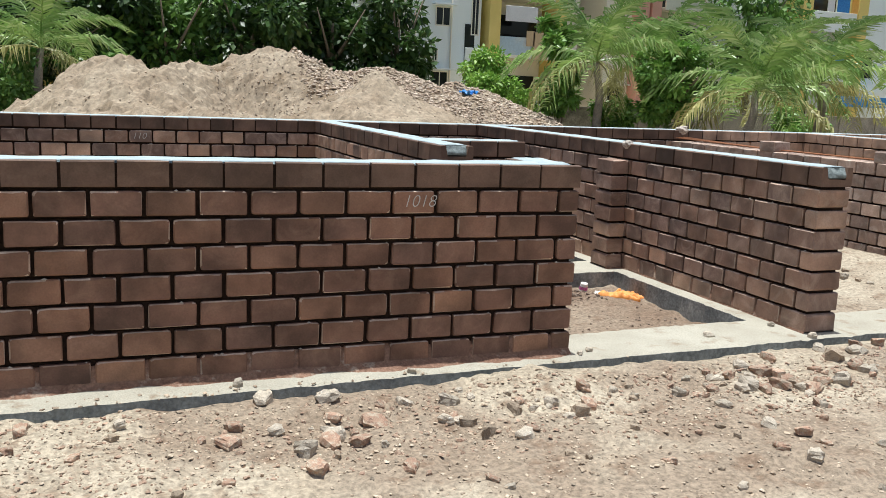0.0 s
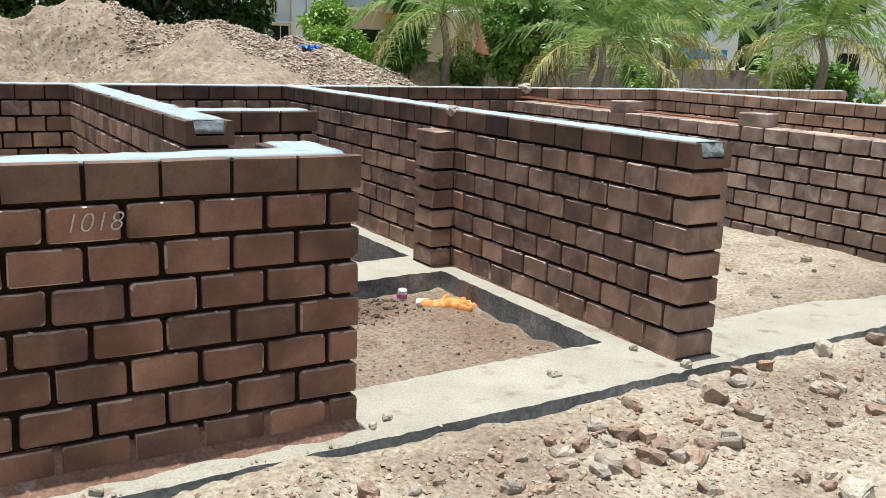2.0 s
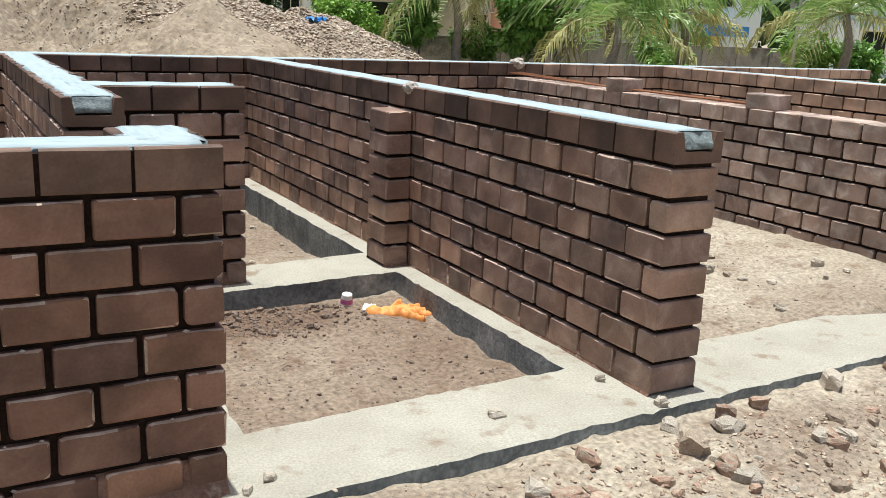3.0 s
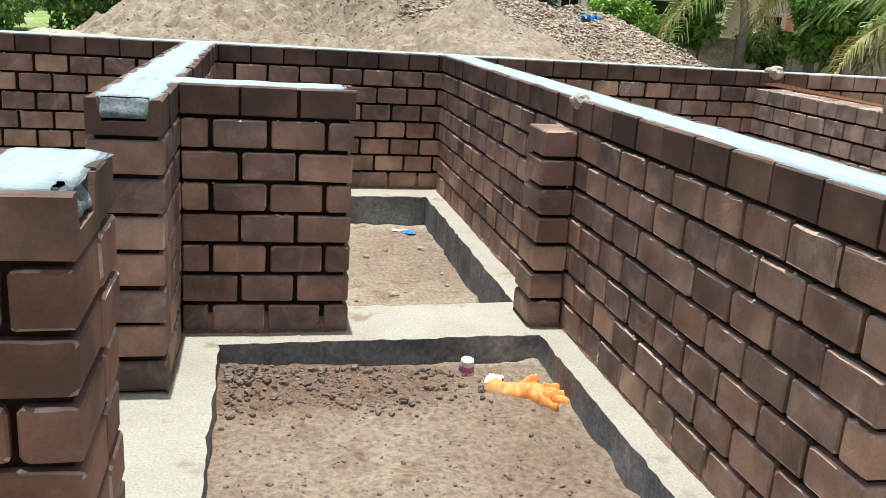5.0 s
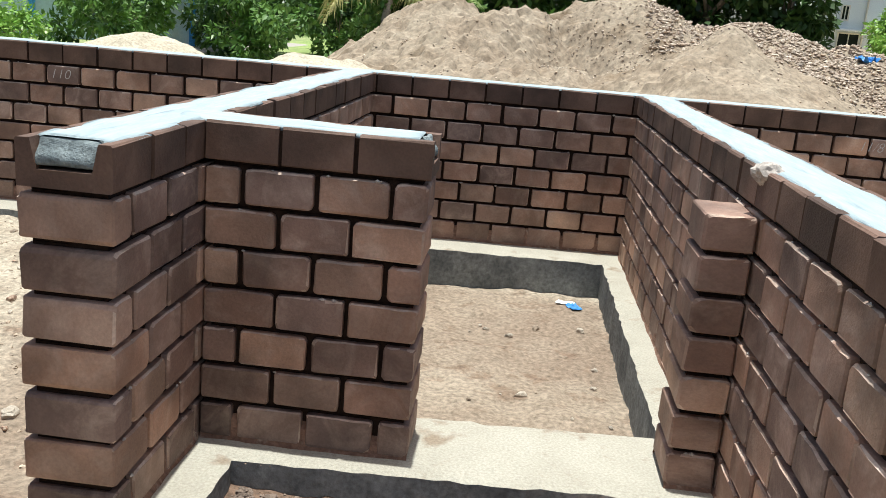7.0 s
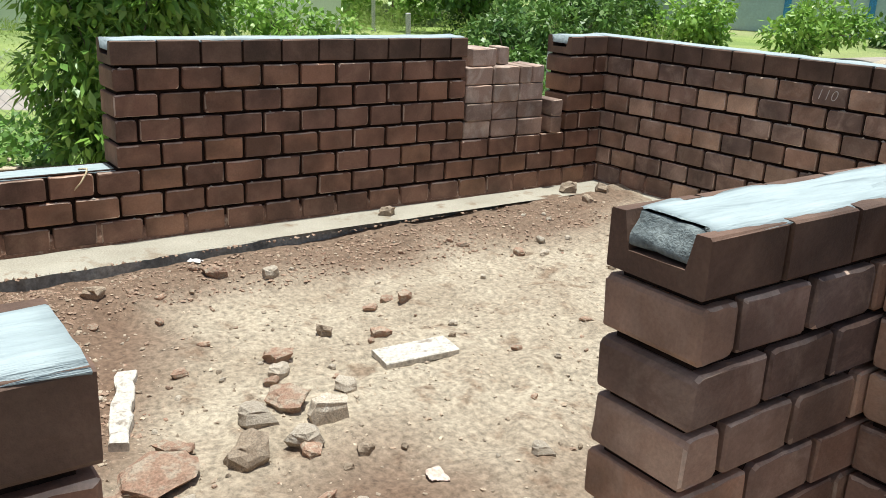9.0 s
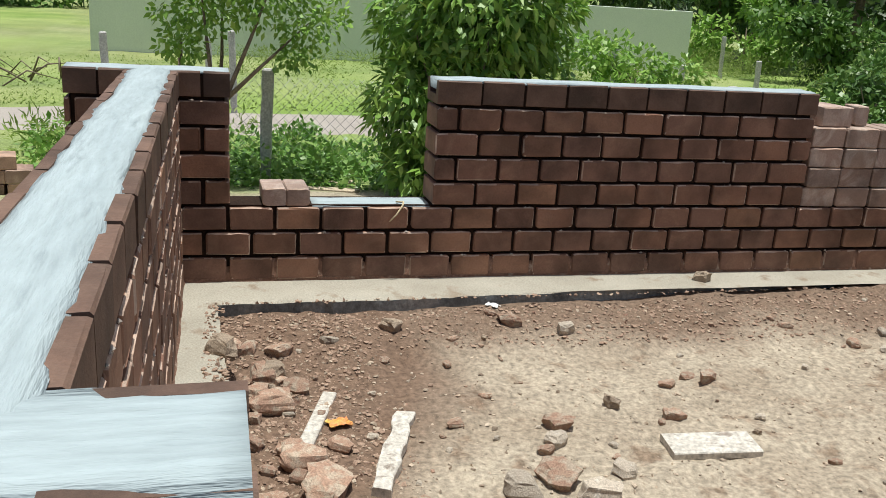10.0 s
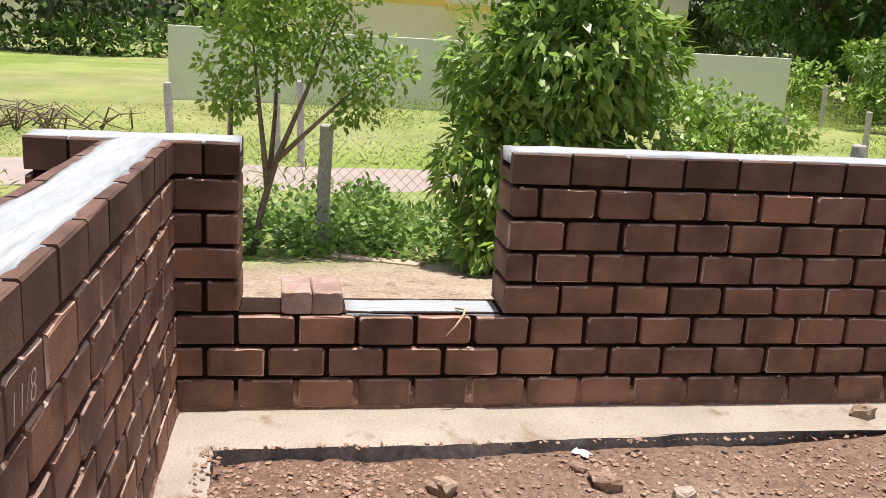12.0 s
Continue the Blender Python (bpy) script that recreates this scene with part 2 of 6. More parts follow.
def leaf_mat(name, c1, c2, c3, scale=1.5, rough=0.42, through_light=0.2):
    """Leaves: two greens in patches, each leaf a little off, some light through the blade."""
    m = bpy.data.materials.new(name)
    m.use_nodes = True
    nt = m.node_tree
    N, L = nt.nodes.new, nt.links.new
    b = nt.nodes["Principled BSDF"]
    b.inputs["Roughness"].default_value = rough
    b.inputs["Specular IOR Level"].default_value = 0.4
    geo = N("ShaderNodeNewGeometry")
    t = N("ShaderNodeTexNoise")
    t.inputs["Scale"].default_value = scale
    L(geo.outputs["Position"], t.inputs["Vector"])
    cr = N("ShaderNodeValToRGB")
    cr.color_ramp.elements[0].position, cr.color_ramp.elements[0].color = 0.3, (*c1, 1)
    cr.color_ramp.elements[1].position, cr.color_ramp.elements[1].color = 0.62, (*c2, 1)
    L(t.outputs["Fac"], cr.inputs["Fac"])
    x = N("ShaderNodeMix")
    x.data_type = "RGBA"
    r = N("ShaderNodeMapRange")
    r.inputs["From Min"].default_value, r.inputs["To Max"].default_value = 0.55, 0.75
    L(geo.outputs["Random Per Island"], r.inputs["Value"])
    L(r.outputs["Result"], x.inputs[0]), L(cr.outputs["Color"], x.inputs[6])
    x.inputs[7].default_value = (*c3, 1)
    L(x.outputs[2], b.inputs["Base Color"])
    tr = N("ShaderNodeBsdfTranslucent")
    L(x.outputs[2], tr.inputs["Color"])
    ms = N("ShaderNodeMixShader")
    ms.inputs[0].default_value = through_light
    L(b.outputs[0], ms.inputs[1]), L(tr.outputs[0], ms.inputs[2])
    L(ms.outputs[0], nt.nodes["Material Output"].inputs["Surface"])
    return m


LEAF_DARK = leaf_mat("dark_leaf", (0.024, 0.055, 0.013), (0.053, 0.109, 0.025), (0.097, 0.160, 0.040), 0.6)
LEAF_MID = leaf_mat("mid_leaf", (0.060, 0.140, 0.028), (0.120, 0.233, 0.047), (0.199, 0.308, 0.075), 1.0)
LEAF_BRIGHT = leaf_mat("bright_leaf", (0.152, 0.314, 0.044), (0.255, 0.434, 0.076), (0.395, 0.544, 0.138), 1.0)
LEAF_PALM = leaf_mat("palm_leaf", (0.15, 0.26, 0.07), (0.30, 0.43, 0.13), (0.60, 0.66, 0.34), 0.9, 0.36)
LEAF_DRY = leaf_mat("dry_palm_leaf", (0.33, 0.33, 0.13), (0.46, 0.43, 0.18), (0.62, 0.55, 0.30), 0.7)
LEAF_FRESH = leaf_mat("fresh_leaf", (0.105, 0.235, 0.045), (0.195, 0.36, 0.075), (0.33, 0.48, 0.13), 1.0, 0.36)
GRASS = leaf_mat("grass_blade", (0.18, 0.28, 0.055), (0.27, 0.37, 0.09), (0.36, 0.42, 0.15), 0.8, 0.75, 0.3)


# ---- mesh helpers ----
def hash2(i, j, seed):
    n = (i.astype(np.int64) * 374761393 + j.astype(np.int64) * 668265263 + seed * 974634777) & 0x7FFFFFFF
    n = ((n ^ (n >> 13)) * 1274126177) & 0x7FFFFFFF
    return ((n ^ (n >> 16)) & 0xFFFF) / 65535.0


def vnoise(x, y, seed=0):
    x, y = np.asarray(x, float), np.asarray(y, float)
    i, j = np.floor(x), np.floor(y)
    u, v = x - i, y - j
    u, v = u * u * (3 - 2 * u), v * v * (3 - 2 * v)
    a, b = hash2(i, j, seed), hash2(i + 1, j, seed)
    c, d = hash2(i, j + 1, seed), hash2(i + 1, j + 1, seed)
    return (a * (1 - u) + b * u) * (1 - v) + (c * (1 - u) + d * u) * v - 0.5


def fbm(x, y, seed=0, octaves=4):
    out, amp = 0.0, 1.0
    for k in range(octaves):
        out = out + amp * vnoise(np.asarray(x) * 2 ** k, np.asarray(y) * 2 ** k, seed + k)
        amp *= 0.5
    return out


def sstep(a, b, x):
    t = np.clip((np.asarray(x, float) - a) / (b - a), 0, 1)
    return t * t * (3 - 2 * t)


def mesh_of(name, verts, faces, material, smooth=False):
    me = bpy.data.meshes.new(name)
    me.from_pydata([tuple(v) for v in verts], [], [tuple(int(i) for i in f) for f in faces])
    for m in (material if isinstance(material, (list, tuple)) else [material]):
        me.materials.append(m)
    if smooth:
        me.polygons.foreach_set("use_smooth", [True] * len(me.polygons))
    me.update()
    return me


def bm_mesh(name, bm, material, smooth=False):
    me = bpy.data.meshes.new(name)
    bm.normal_update()
    bm.to_mesh(me)
    bm.free()
    for m in (material if isinstance(material, (list, tuple)) else [material]):
        me.materials.append(m)
    if smooth:
        me.polygons.foreach_set("use_smooth", [True] * len(me.polygons))
    return me


def part(name, mesh, parent, label="", m=None, kind=""):
    ob = new(name, mesh)
    if parent is not None:
        ob.parent = parent
    if m is not None:
        ob.matrix_basis = m
    return tagged(ob, label=label, kind=kind)


def base(name, label, category, m=None, group="", kind=""):
    ob = new(name)
    ob.empty_display_size = 0.1
    if m is not None:
        ob.matrix_basis = m
    return tagged(ob, label, category, group, kind)


def box_bm(bm, x0, x1, y0, y1, z0, z1, bevel=0.0, segments=1, m=None):
    r = bmesh.ops.create_cube(bm, size=1.0)
    vs = r["verts"]
    bmesh.ops.scale(bm, vec=(x1 - x0, y1 - y0, z1 - z0), verts=vs)
    bmesh.ops.translate(bm, vec=((x0 + x1) / 2, (y0 + y1) / 2, (z0 + z1) / 2), verts=vs)
    if bevel:
        es = list({e for v in vs for e in v.link_edges})
        res = bmesh.ops.bevel(bm, geom=es, offset=bevel, segments=segments, profile=0.5, affect="EDGES")
        vs = list({v for f in res["faces"] for v in f.verts} | {v for v in vs if v.is_valid})
    if m is not None:
        bmesh.ops.transform(bm, matrix=m, verts=[v for v in vs if v.is_valid])


def box(name, x0, x1, y0, y1, z0, z1, material, bevel=0.0, segments=1):
    bm = bmesh.new()
    box_bm(bm, x0, x1, y0, y1, z0, z1, bevel, segments)
    return bm_mesh(name, bm, material)


def tube(points, radii, sides=8):
    """Vertices and faces of a tapering tube along points."""
    vs, fs = [], []
    pts = [Vector(p) for p in points]
    for k, p in enumerate(pts):
        d = (pts[min(k + 1, len(pts) - 1)] - pts[max(k - 1, 0)]).normalized()
        a = d.cross(Vector((0.31, 0.95, 0.05))).normalized()
        b = d.cross(a)
        for s in range(sides):
            w = 2 * math.pi * s / sides
            vs.append(p + (a * math.cos(w) + b * math.sin(w)) * radii[k])
    for k in range(len(pts) - 1):
        for s in range(sides):
            t = (s + 1) % sides
            fs.append((k * sides + s, k * sides + t, (k + 1) * sides + t, (k + 1) * sides + s))
    fs.append(tuple(range(sides))[::-1])
    fs.append(tuple((len(pts) - 1) * sides + s for s in range(sides)))
    return vs, fs


def tubes_mesh(name, runs, material, sides=7, smooth=True):
    vs, fs = [], []
    for pts, rad in runs:
        v, f = tube(pts, rad, sides)
        o = len(vs)
        vs += v
        fs += [tuple(i + o for i in q) for q in f]
    return mesh_of(name, vs, fs, material, smooth)


def leaves(rng, blobs, n, length, width, droop=0.3, gaps=0.35, shell=0.55):
    """Many small folded leaves in clumps about the blobs (cx, cy, cz, rx, ry, rz)."""
    bl = np.array(blobs, float)
    vol = bl[:, 3] * bl[:, 4] * bl[:, 5]
    which = rng.choice(len(bl), int(n * 1.7), p=(vol ** 0.7) / (vol ** 0.7).sum())
    d = rng.normal(size=(len(which), 3))
    d /= np.linalg.norm(d, axis=1)[:, None]
    r = shell + (1.08 - shell) * rng.random(len(which)) ** 0.6
    b = bl[which]
    p = b[:, :3] + d * b[:, 3:] * r[:, None]
    f = 3.1 / np.maximum(b[:, 3:].mean(1), 0.05)
    lump = np.sin(p[:, 0] * f + 1.3 * which) * np.sin(p[:, 1] * f * 1.1 + 2.1) * np.sin(p[:, 2] * f * 1.3 + which)
    keep = lump > rng.uniform(-1, -0.05 + gaps, len(which)) * 0.6
    p, d = p[keep][:n], d[keep][:n]
    k = len(p)
    ax = d * 0.7 + rng.normal(size=(k, 3)) * 0.55
    ax[:, 2] -= droop * rng.random(k) * 2
    ax /= np.linalg.norm(ax, axis=1)[:, None]
    up = rng.normal(size=(k, 3)) * 0.5
    up[:, 2] += 1.0
    side = np.cross(ax, up)
    side /= np.linalg.norm(side, axis=1)[:, None] + 1e-9
    nor = np.cross(side, ax)
    ln = length * (0.65 + 0.7 * rng.random(k))[:, None]
    wd = width * (0.7 + 0.6 * rng.random(k))[:, None]
    v0, v2 = p, p + ax * ln - nor * ln * 0.12
    mid = p + ax * ln * 0.45 + nor * ln * 0.04
    v1, v3 = mid + side * wd - nor * wd * 0.25, mid - side * wd - nor * wd * 0.25
    verts = np.stack([v0, v1, v2, v3], 1).reshape(-1, 3)
    i = np.arange(k)[:, None] * 4
    faces = np.concatenate([i + [0, 1, 2], i + [0, 2, 3]])
    return verts, faces


def leaf_mesh(name, material, *args, **kw):
    v, f = leaves(*args, **kw)
    me = bpy.data.meshes.new(name)
    me.vertices.add(len(v))
    me.vertices.foreach_set("co", v.ravel())
    me.loops.add(f.size)
    me.loops.foreach_set("vertex_index", f.ravel())
    me.polygons.add(len(f))
    me.polygons.foreach_set("loop_start", np.arange(len(f)) * 3)
    me.update(calc_edges=True)
    me.materials.append(material)
    return me


# ---- ground ----
def lay(x, y):
    """Height of the earth, without its small relief."""
    x, y = np.asarray(x, float), np.asarray(y, float)
    z = np.full(np.broadcast(x, y).shape, -0.07)
    z = z - 0.04 * sstep(2.5, 0.0, y)
    z = z + 0.022 * sstep(3.5, 4.0, y) * sstep(4.4, 4.3, y)
    inside = sstep(-0.75, -0.65, x) * sstep(2.4, 2.3, x) * sstep(4.4, 4.5, y)
    z = z + inside * (0.015 - 0.05 * sstep(-0.5, 0.2, x) + 0.05 * sstep(6.6, 8.4, y))
    room1 = sstep(2.7, 2.85, x) * sstep(4.25, 4.2, x) * sstep(4.45, 4.6, y) * sstep(6.32, 6.2, y)
    z = z - 0.062 * room1
    z = z + room1 * 0.03 * sstep(5.55, 6.05, y) * sstep(3.7, 3.0, x)
    room2 = sstep(2.6, 2.85, x) * sstep(4.25, 4.2, x) * sstep(6.4, 6.55, y) * sstep(9.15, 9.0, y)
    z = z - 0.15 * room2
    east = sstep(4.55, 4.75, x) * sstep(4.4, 4.7, y) * sstep(9.1, 8.9, y)
    z = z + east * (0.0 + 0.13 * sstep(5.2, 6.7, x) + 0.10 * np.exp(-((x - 5.4) ** 2 / 0.3 + (y - 5.6) ** 2 / 0.5)))
    west = sstep(-1.3, -7.0, x)
    z = z - 0.54 * west
    north = sstep(9.2, 16.0, y)
    return z - 0.2 * north * (1 - west)


def ground_z(x, y):
    x, y = np.asarray(x, float), np.asarray(y, float)
    near = sstep(-3.0, -1.0, x) * sstep(11, 9, x) * sstep(11, 9, y)
    rough = 0.03 * fbm(x * 1.7, y * 1.7, 3, 3) + near * (0.028 * fbm(x * 6, y * 6, 11, 5) + 0.02 * np.maximum(fbm(x * 12, y * 12, 83, 3) - 0.12, 0) * sstep(4.6, 4.0, y) + 0.02 * np.floor(3 * np.clip(fbm(x * 4.3, y * 4.3, 97, 4) + 0.35, 0, 1)) / 3 * sstep(4.3, 4.0, y) + 0.022 * (0.25 - np.abs(fbm(x * 9 + 0.7 * fbm(x * 4, y * 4, 8, 2), y * 9, 63, 3))) * sstep(-0.1, 0.35, fbm(x * 1.3, y * 1.3, 71, 3)) + 0.03 * np.maximum(fbm(x * 3.1, y * 3.1, 19, 3) - 0.1, 0))
    room1 = sstep(2.7, 2.85, x) * sstep(4.25, 4.2, x) * sstep(4.45, 4.6, y) * sstep(6.32, 6.2, y)
    clod = room1 * sstep(5.5, 5.9, y) * 0.03 * np.maximum(fbm(x * 14, y * 14, 29, 2), 0)
    return lay(x, y) + rough + clod


def axis(lo, hi, step, far, grow=1.25):
    mid = list(np.arange(lo, hi + step / 2, step))
    a, s = [], step
    v = lo
    while v > -far:
        s = min(s * grow, 60)
        v -= s
        a.append(v)
    b, s, v = [], step, mid[-1]
    while v < far:
        s = min(s * grow, 60)
        v += s
        b.append(v)
    return np.array(a[::-1] + mid + b)


def make_ground():
    xs, ys = axis(-1.3, 6.6, 0.025, 900, 1.13), axis(1.6, 9.0, 0.025, 900, 1.13)
    X, Y = np.meshgrid(xs, ys)
    Z = ground_z(X, Y)
    nx, ny = len(xs), len(ys)
    v = np.stack([X, Y, Z], -1).reshape(-1, 3)
    i = (np.arange(ny - 1)[:, None] * nx + np.arange(nx - 1)[None, :]).ravel()
    f = np.stack([i, i + 1, i + nx + 1, i + nx], 1)
    me = bpy.data.meshes.new("ground")
    me.from_pydata(v.tolist(), [], f.tolist())
    me.polygons.foreach_set("use_smooth", [True] * len(me.polygons))
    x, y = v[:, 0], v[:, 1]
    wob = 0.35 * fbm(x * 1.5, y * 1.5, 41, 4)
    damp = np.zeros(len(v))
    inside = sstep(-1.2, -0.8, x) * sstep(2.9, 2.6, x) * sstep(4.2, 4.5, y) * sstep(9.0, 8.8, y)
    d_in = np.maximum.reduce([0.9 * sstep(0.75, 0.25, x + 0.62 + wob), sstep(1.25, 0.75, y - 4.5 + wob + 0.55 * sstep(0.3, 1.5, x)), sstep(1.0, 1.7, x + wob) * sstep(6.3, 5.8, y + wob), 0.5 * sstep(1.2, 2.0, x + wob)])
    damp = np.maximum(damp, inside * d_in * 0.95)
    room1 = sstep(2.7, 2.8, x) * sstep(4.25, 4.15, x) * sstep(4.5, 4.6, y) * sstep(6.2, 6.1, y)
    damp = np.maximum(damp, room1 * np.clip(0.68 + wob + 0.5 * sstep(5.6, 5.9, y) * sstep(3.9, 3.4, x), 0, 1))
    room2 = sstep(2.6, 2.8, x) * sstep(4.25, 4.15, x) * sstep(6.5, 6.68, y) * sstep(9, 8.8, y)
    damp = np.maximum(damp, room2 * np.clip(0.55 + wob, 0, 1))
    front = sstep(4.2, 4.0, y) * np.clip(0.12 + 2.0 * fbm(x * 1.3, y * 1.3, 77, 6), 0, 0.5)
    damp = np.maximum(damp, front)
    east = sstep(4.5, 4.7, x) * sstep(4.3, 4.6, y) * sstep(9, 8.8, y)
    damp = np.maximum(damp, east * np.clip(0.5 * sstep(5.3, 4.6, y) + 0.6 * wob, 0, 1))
    grass = sstep(-3.2, -4.6, x + 1.5 * fbm(x * 0.7, y * 0.7, 5, 3))
    far_n = sstep(10.5, 13.5, y + 2 * fbm(x * 0.4, y * 0.4, 9, 3)) * sstep(-8.0, -11.0, x)
    grass = np.maximum(grass, far_n)
    grass = grass * (0.75 + 0.5 * fbm(x * 0.25, y * 0.25, 15, 4))
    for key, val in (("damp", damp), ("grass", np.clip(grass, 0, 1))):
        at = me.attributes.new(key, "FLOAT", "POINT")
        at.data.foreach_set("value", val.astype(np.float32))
    m = mat("earth", (0.318, 0.258, 0.192), (0.455, 0.392, 0.305), 2.6, 0.95, 1.0, 42.0, (0.25, 0.185, 0.132), 6.5, 0.56, fine=0.42)
    nt = m.node_tree
    N, L = nt.nodes.new, nt.links.new
    hsv = next(n for n in nt.nodes if n.type == "HUE_SAT")
    src = hsv.inputs["Color"].links[0].from_socket

    def attr(key):
        a = N("ShaderNodeAttribute")
        a.attribute_name = key
        return a.outputs["Fac"]

    def mixc(fac, a, c):
        x_ = N("ShaderNodeMix")
        x_.data_type = "RGBA"
        L(fac, x_.inputs[0]), L(a, x_.inputs[6])
        if isinstance(c, tuple):
            x_.inputs[7].default_value = (*c, 1)
        else:
            L(c, x_.inputs[7])
        return x_.outputs[2]

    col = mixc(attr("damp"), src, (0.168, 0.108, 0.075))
    geo = N("ShaderNodeNewGeometry")
    t = N("ShaderNodeTexNoise")
    t.inputs["Scale"].default_value, t.inputs["Detail"].default_value = 0.5, 8.0
    L(geo.outputs["Position"], t.inputs["Vector"])
    cr = N("ShaderNodeValToRGB")
    cr.color_ramp.elements[0].position, cr.color_ramp.elements[0].color = 0.36, (0.16, 0.27, 0.05, 1)
    cr.color_ramp.elements[1].position, cr.color_ramp.elements[1].color = 0.66, (0.28, 0.37, 0.1, 1)
    L(t.outputs["Fac"], cr.inputs["Fac"])
    col = mixc(attr("grass"), col, cr.outputs["Color"])
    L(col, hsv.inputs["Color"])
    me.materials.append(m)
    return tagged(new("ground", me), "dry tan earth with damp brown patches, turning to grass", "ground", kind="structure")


make_ground()


# ---- plinth beam: the concrete strip under all the walls ----
PLINTH = [(-1.30, 13.0, 4.09, 4.555), (-1.30, -0.545, 3.85, 4.09), (-1.30, 2.367, 4.555, 4.765), (2.367, 2.83, 4.555, 9.55), (-1.30, -0.545, 4.09, 9.55), (4.175, 4.75, 4.555, 9.55),
          (2.83, 4.175, 6.09, 6.52), (-1.30, 13.0, 8.915, 9.55), (6.77, 7.33, 4.555, 9.55), (8.95, 9.51, 4.555, 9.55)]


def askew(x, y):
    """How far the cross beams stray from square, about x = 2.83."""
    return float(np.interp(y, (3.9, 4.6, 6.1, 9.0), (0.028, 0.045, 0.062, 0.057))) * (x - 2.83)


def make_plinth():
    xs = sorted({r[k] for r in PLINTH for k in (0, 1)})
    ys = sorted({r[k] for r in PLINTH for k in (2, 3)})

    def split(a):
        out = []
        for p, q in zip(a, a[1:]):
            n = max(1, int((q - p) / 0.045))
            out += [p + (q - p) * k / n for k in range(n)]
        return out + [a[-1]]

    xs, ys = split(xs), split(ys)
    inside = {}
    for i in range(len(xs) - 1):
        for j in range(len(ys) - 1):
            cx, cy = (xs[i] + xs[i + 1]) / 2, (ys[j] + ys[j + 1]) / 2
            if any(r[0] < cx < r[1] and r[2] < cy < r[3] for r in PLINTH):
                inside[i, j] = True
    vid, vs, fs, mi = {}, [], [], []

    def v(i, j, low):
        if (i, j, low) not in vid:
            x, y = xs[i], ys[j] + askew(xs[i], ys[j])
            x -= 0.05 * max(0.0, y - 5.4) * (abs(xs[i] + 0.545) < 0.001)
            rim = not all((i + a, j + b) in inside for a in (-1, 0) for b in (-1, 0))
            k = 0.014 if rim else 0.0
            dx, dy = k * float(fbm(x * 31 + 3, y * 31, 51, 3)), k * float(fbm(x * 31, y * 31 + 7, 52, 3))
            z = -0.5 if low == 2 else (-0.02 if low else 0.004 * float(fbm(x * 5, y * 5, 53, 3)) - (0.012 * abs(float(fbm(x * 23, y * 23, 57, 2))) + 0.003 if rim else 0))
            if low == 1 and rim:
                dx, dy = dx * 1.1, dy * 1.1
            vid[i, j, low] = len(vs)
            vs.append((x + dx, y + dy, z))
        return vid[i, j, low]

    for i, j in inside:
        fs.append((v(i, j, 0), v(i + 1, j, 0), v(i + 1, j + 1, 0), v(i, j + 1, 0)))
        mi.append(0)
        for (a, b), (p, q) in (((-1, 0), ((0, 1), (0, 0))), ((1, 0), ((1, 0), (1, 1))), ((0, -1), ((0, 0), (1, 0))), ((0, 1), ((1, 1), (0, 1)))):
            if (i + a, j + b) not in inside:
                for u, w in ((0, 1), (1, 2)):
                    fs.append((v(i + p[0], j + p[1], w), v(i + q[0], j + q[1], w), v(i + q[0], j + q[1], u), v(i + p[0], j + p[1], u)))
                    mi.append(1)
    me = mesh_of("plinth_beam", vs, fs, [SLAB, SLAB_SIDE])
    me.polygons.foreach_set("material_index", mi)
    return tagged(new("plinth_beam", me), "pale cement-washed concrete plinth beam with darker mottled grey sides", "plinth", kind="structure")


make_plinth()


# ---- block walls ----
PITCH, COURSE, JOINT, THICK = 0.22, 0.125, 0.017, 0.232
T2 = THICK / 2


def block_mesh(length, seed, material, bevel=0.005):
    """A pressed block: worn round corners, a ragged upper arris and slightly dished faces."""
    r = random.Random(seed)
    h, a, T = COURSE - JOINT, length / 2, THICK / 2
    c = [min(r.choice((0.005, 0.007, 0.010, 0.016)), a * 0.4) for _ in range(4)]
    ring = [(-a + c[0], 0), (a - c[1], 0), (a - 0.29 * c[1], 0.29 * c[1]), (a, c[1]), (a, h - c[2]), (a - 0.29 * c[2], h - 0.29 * c[2]), (a - c[2], h), (a * 0.45, h), (0, h), (-a * 0.45, h),
            (-a + c[3], h), (-a + 0.29 * c[3], h - 0.29 * c[3]), (-a, h - c[3]), (-a, c[0]), (-a + 0.29 * c[0], 0.29 * c[0])]
    n, vs, fs, mi = len(ring), [], [], []
    for y, e in ((-T, 1), (-T + 0.006, 0), (T - 0.006, 0), (T, 1)):
        for x, z in ring:
            k = e * bevel * r.uniform(0.5, 1.5)
            vs.append((x - math.copysign(min(k, abs(x)), x) * (abs(x) > a * 0.7) + r.uniform(-1, 1) * 0.0015, y + r.uniform(-1, 1) * 0.0015, (z - k if z > h * 0.5 else z + k) + r.uniform(-1, 1) * 0.0015))
    for b in range(3):
        for i in range(n):
            j = (i + 1) % n
            fs.append((b * n + i, b * n + j, (b + 1) * n + j, (b + 1) * n + i))
            # Upper arrises mostly get the pale tone as a painted highlight, others at random.
            mi.append(1 if b != 1 and (5 <= i <= 10 and r.random() < 0.85 or r.random() < 0.25) else 0)
    fs += [tuple(range(n))[::-1], tuple(3 * n + i for i in range(n))]
    me = mesh_of("brick", vs, [f[::-1] for f in fs], [material, EDGE])
    me.polygons.foreach_set("material_index", mi + [0, 0])
    bm = bmesh.new()
    bm.from_mesh(me)
    bmesh.ops.recalc_face_normals(bm, faces=bm.faces)
    bm.to_mesh(me)
    bm.free()
    return me


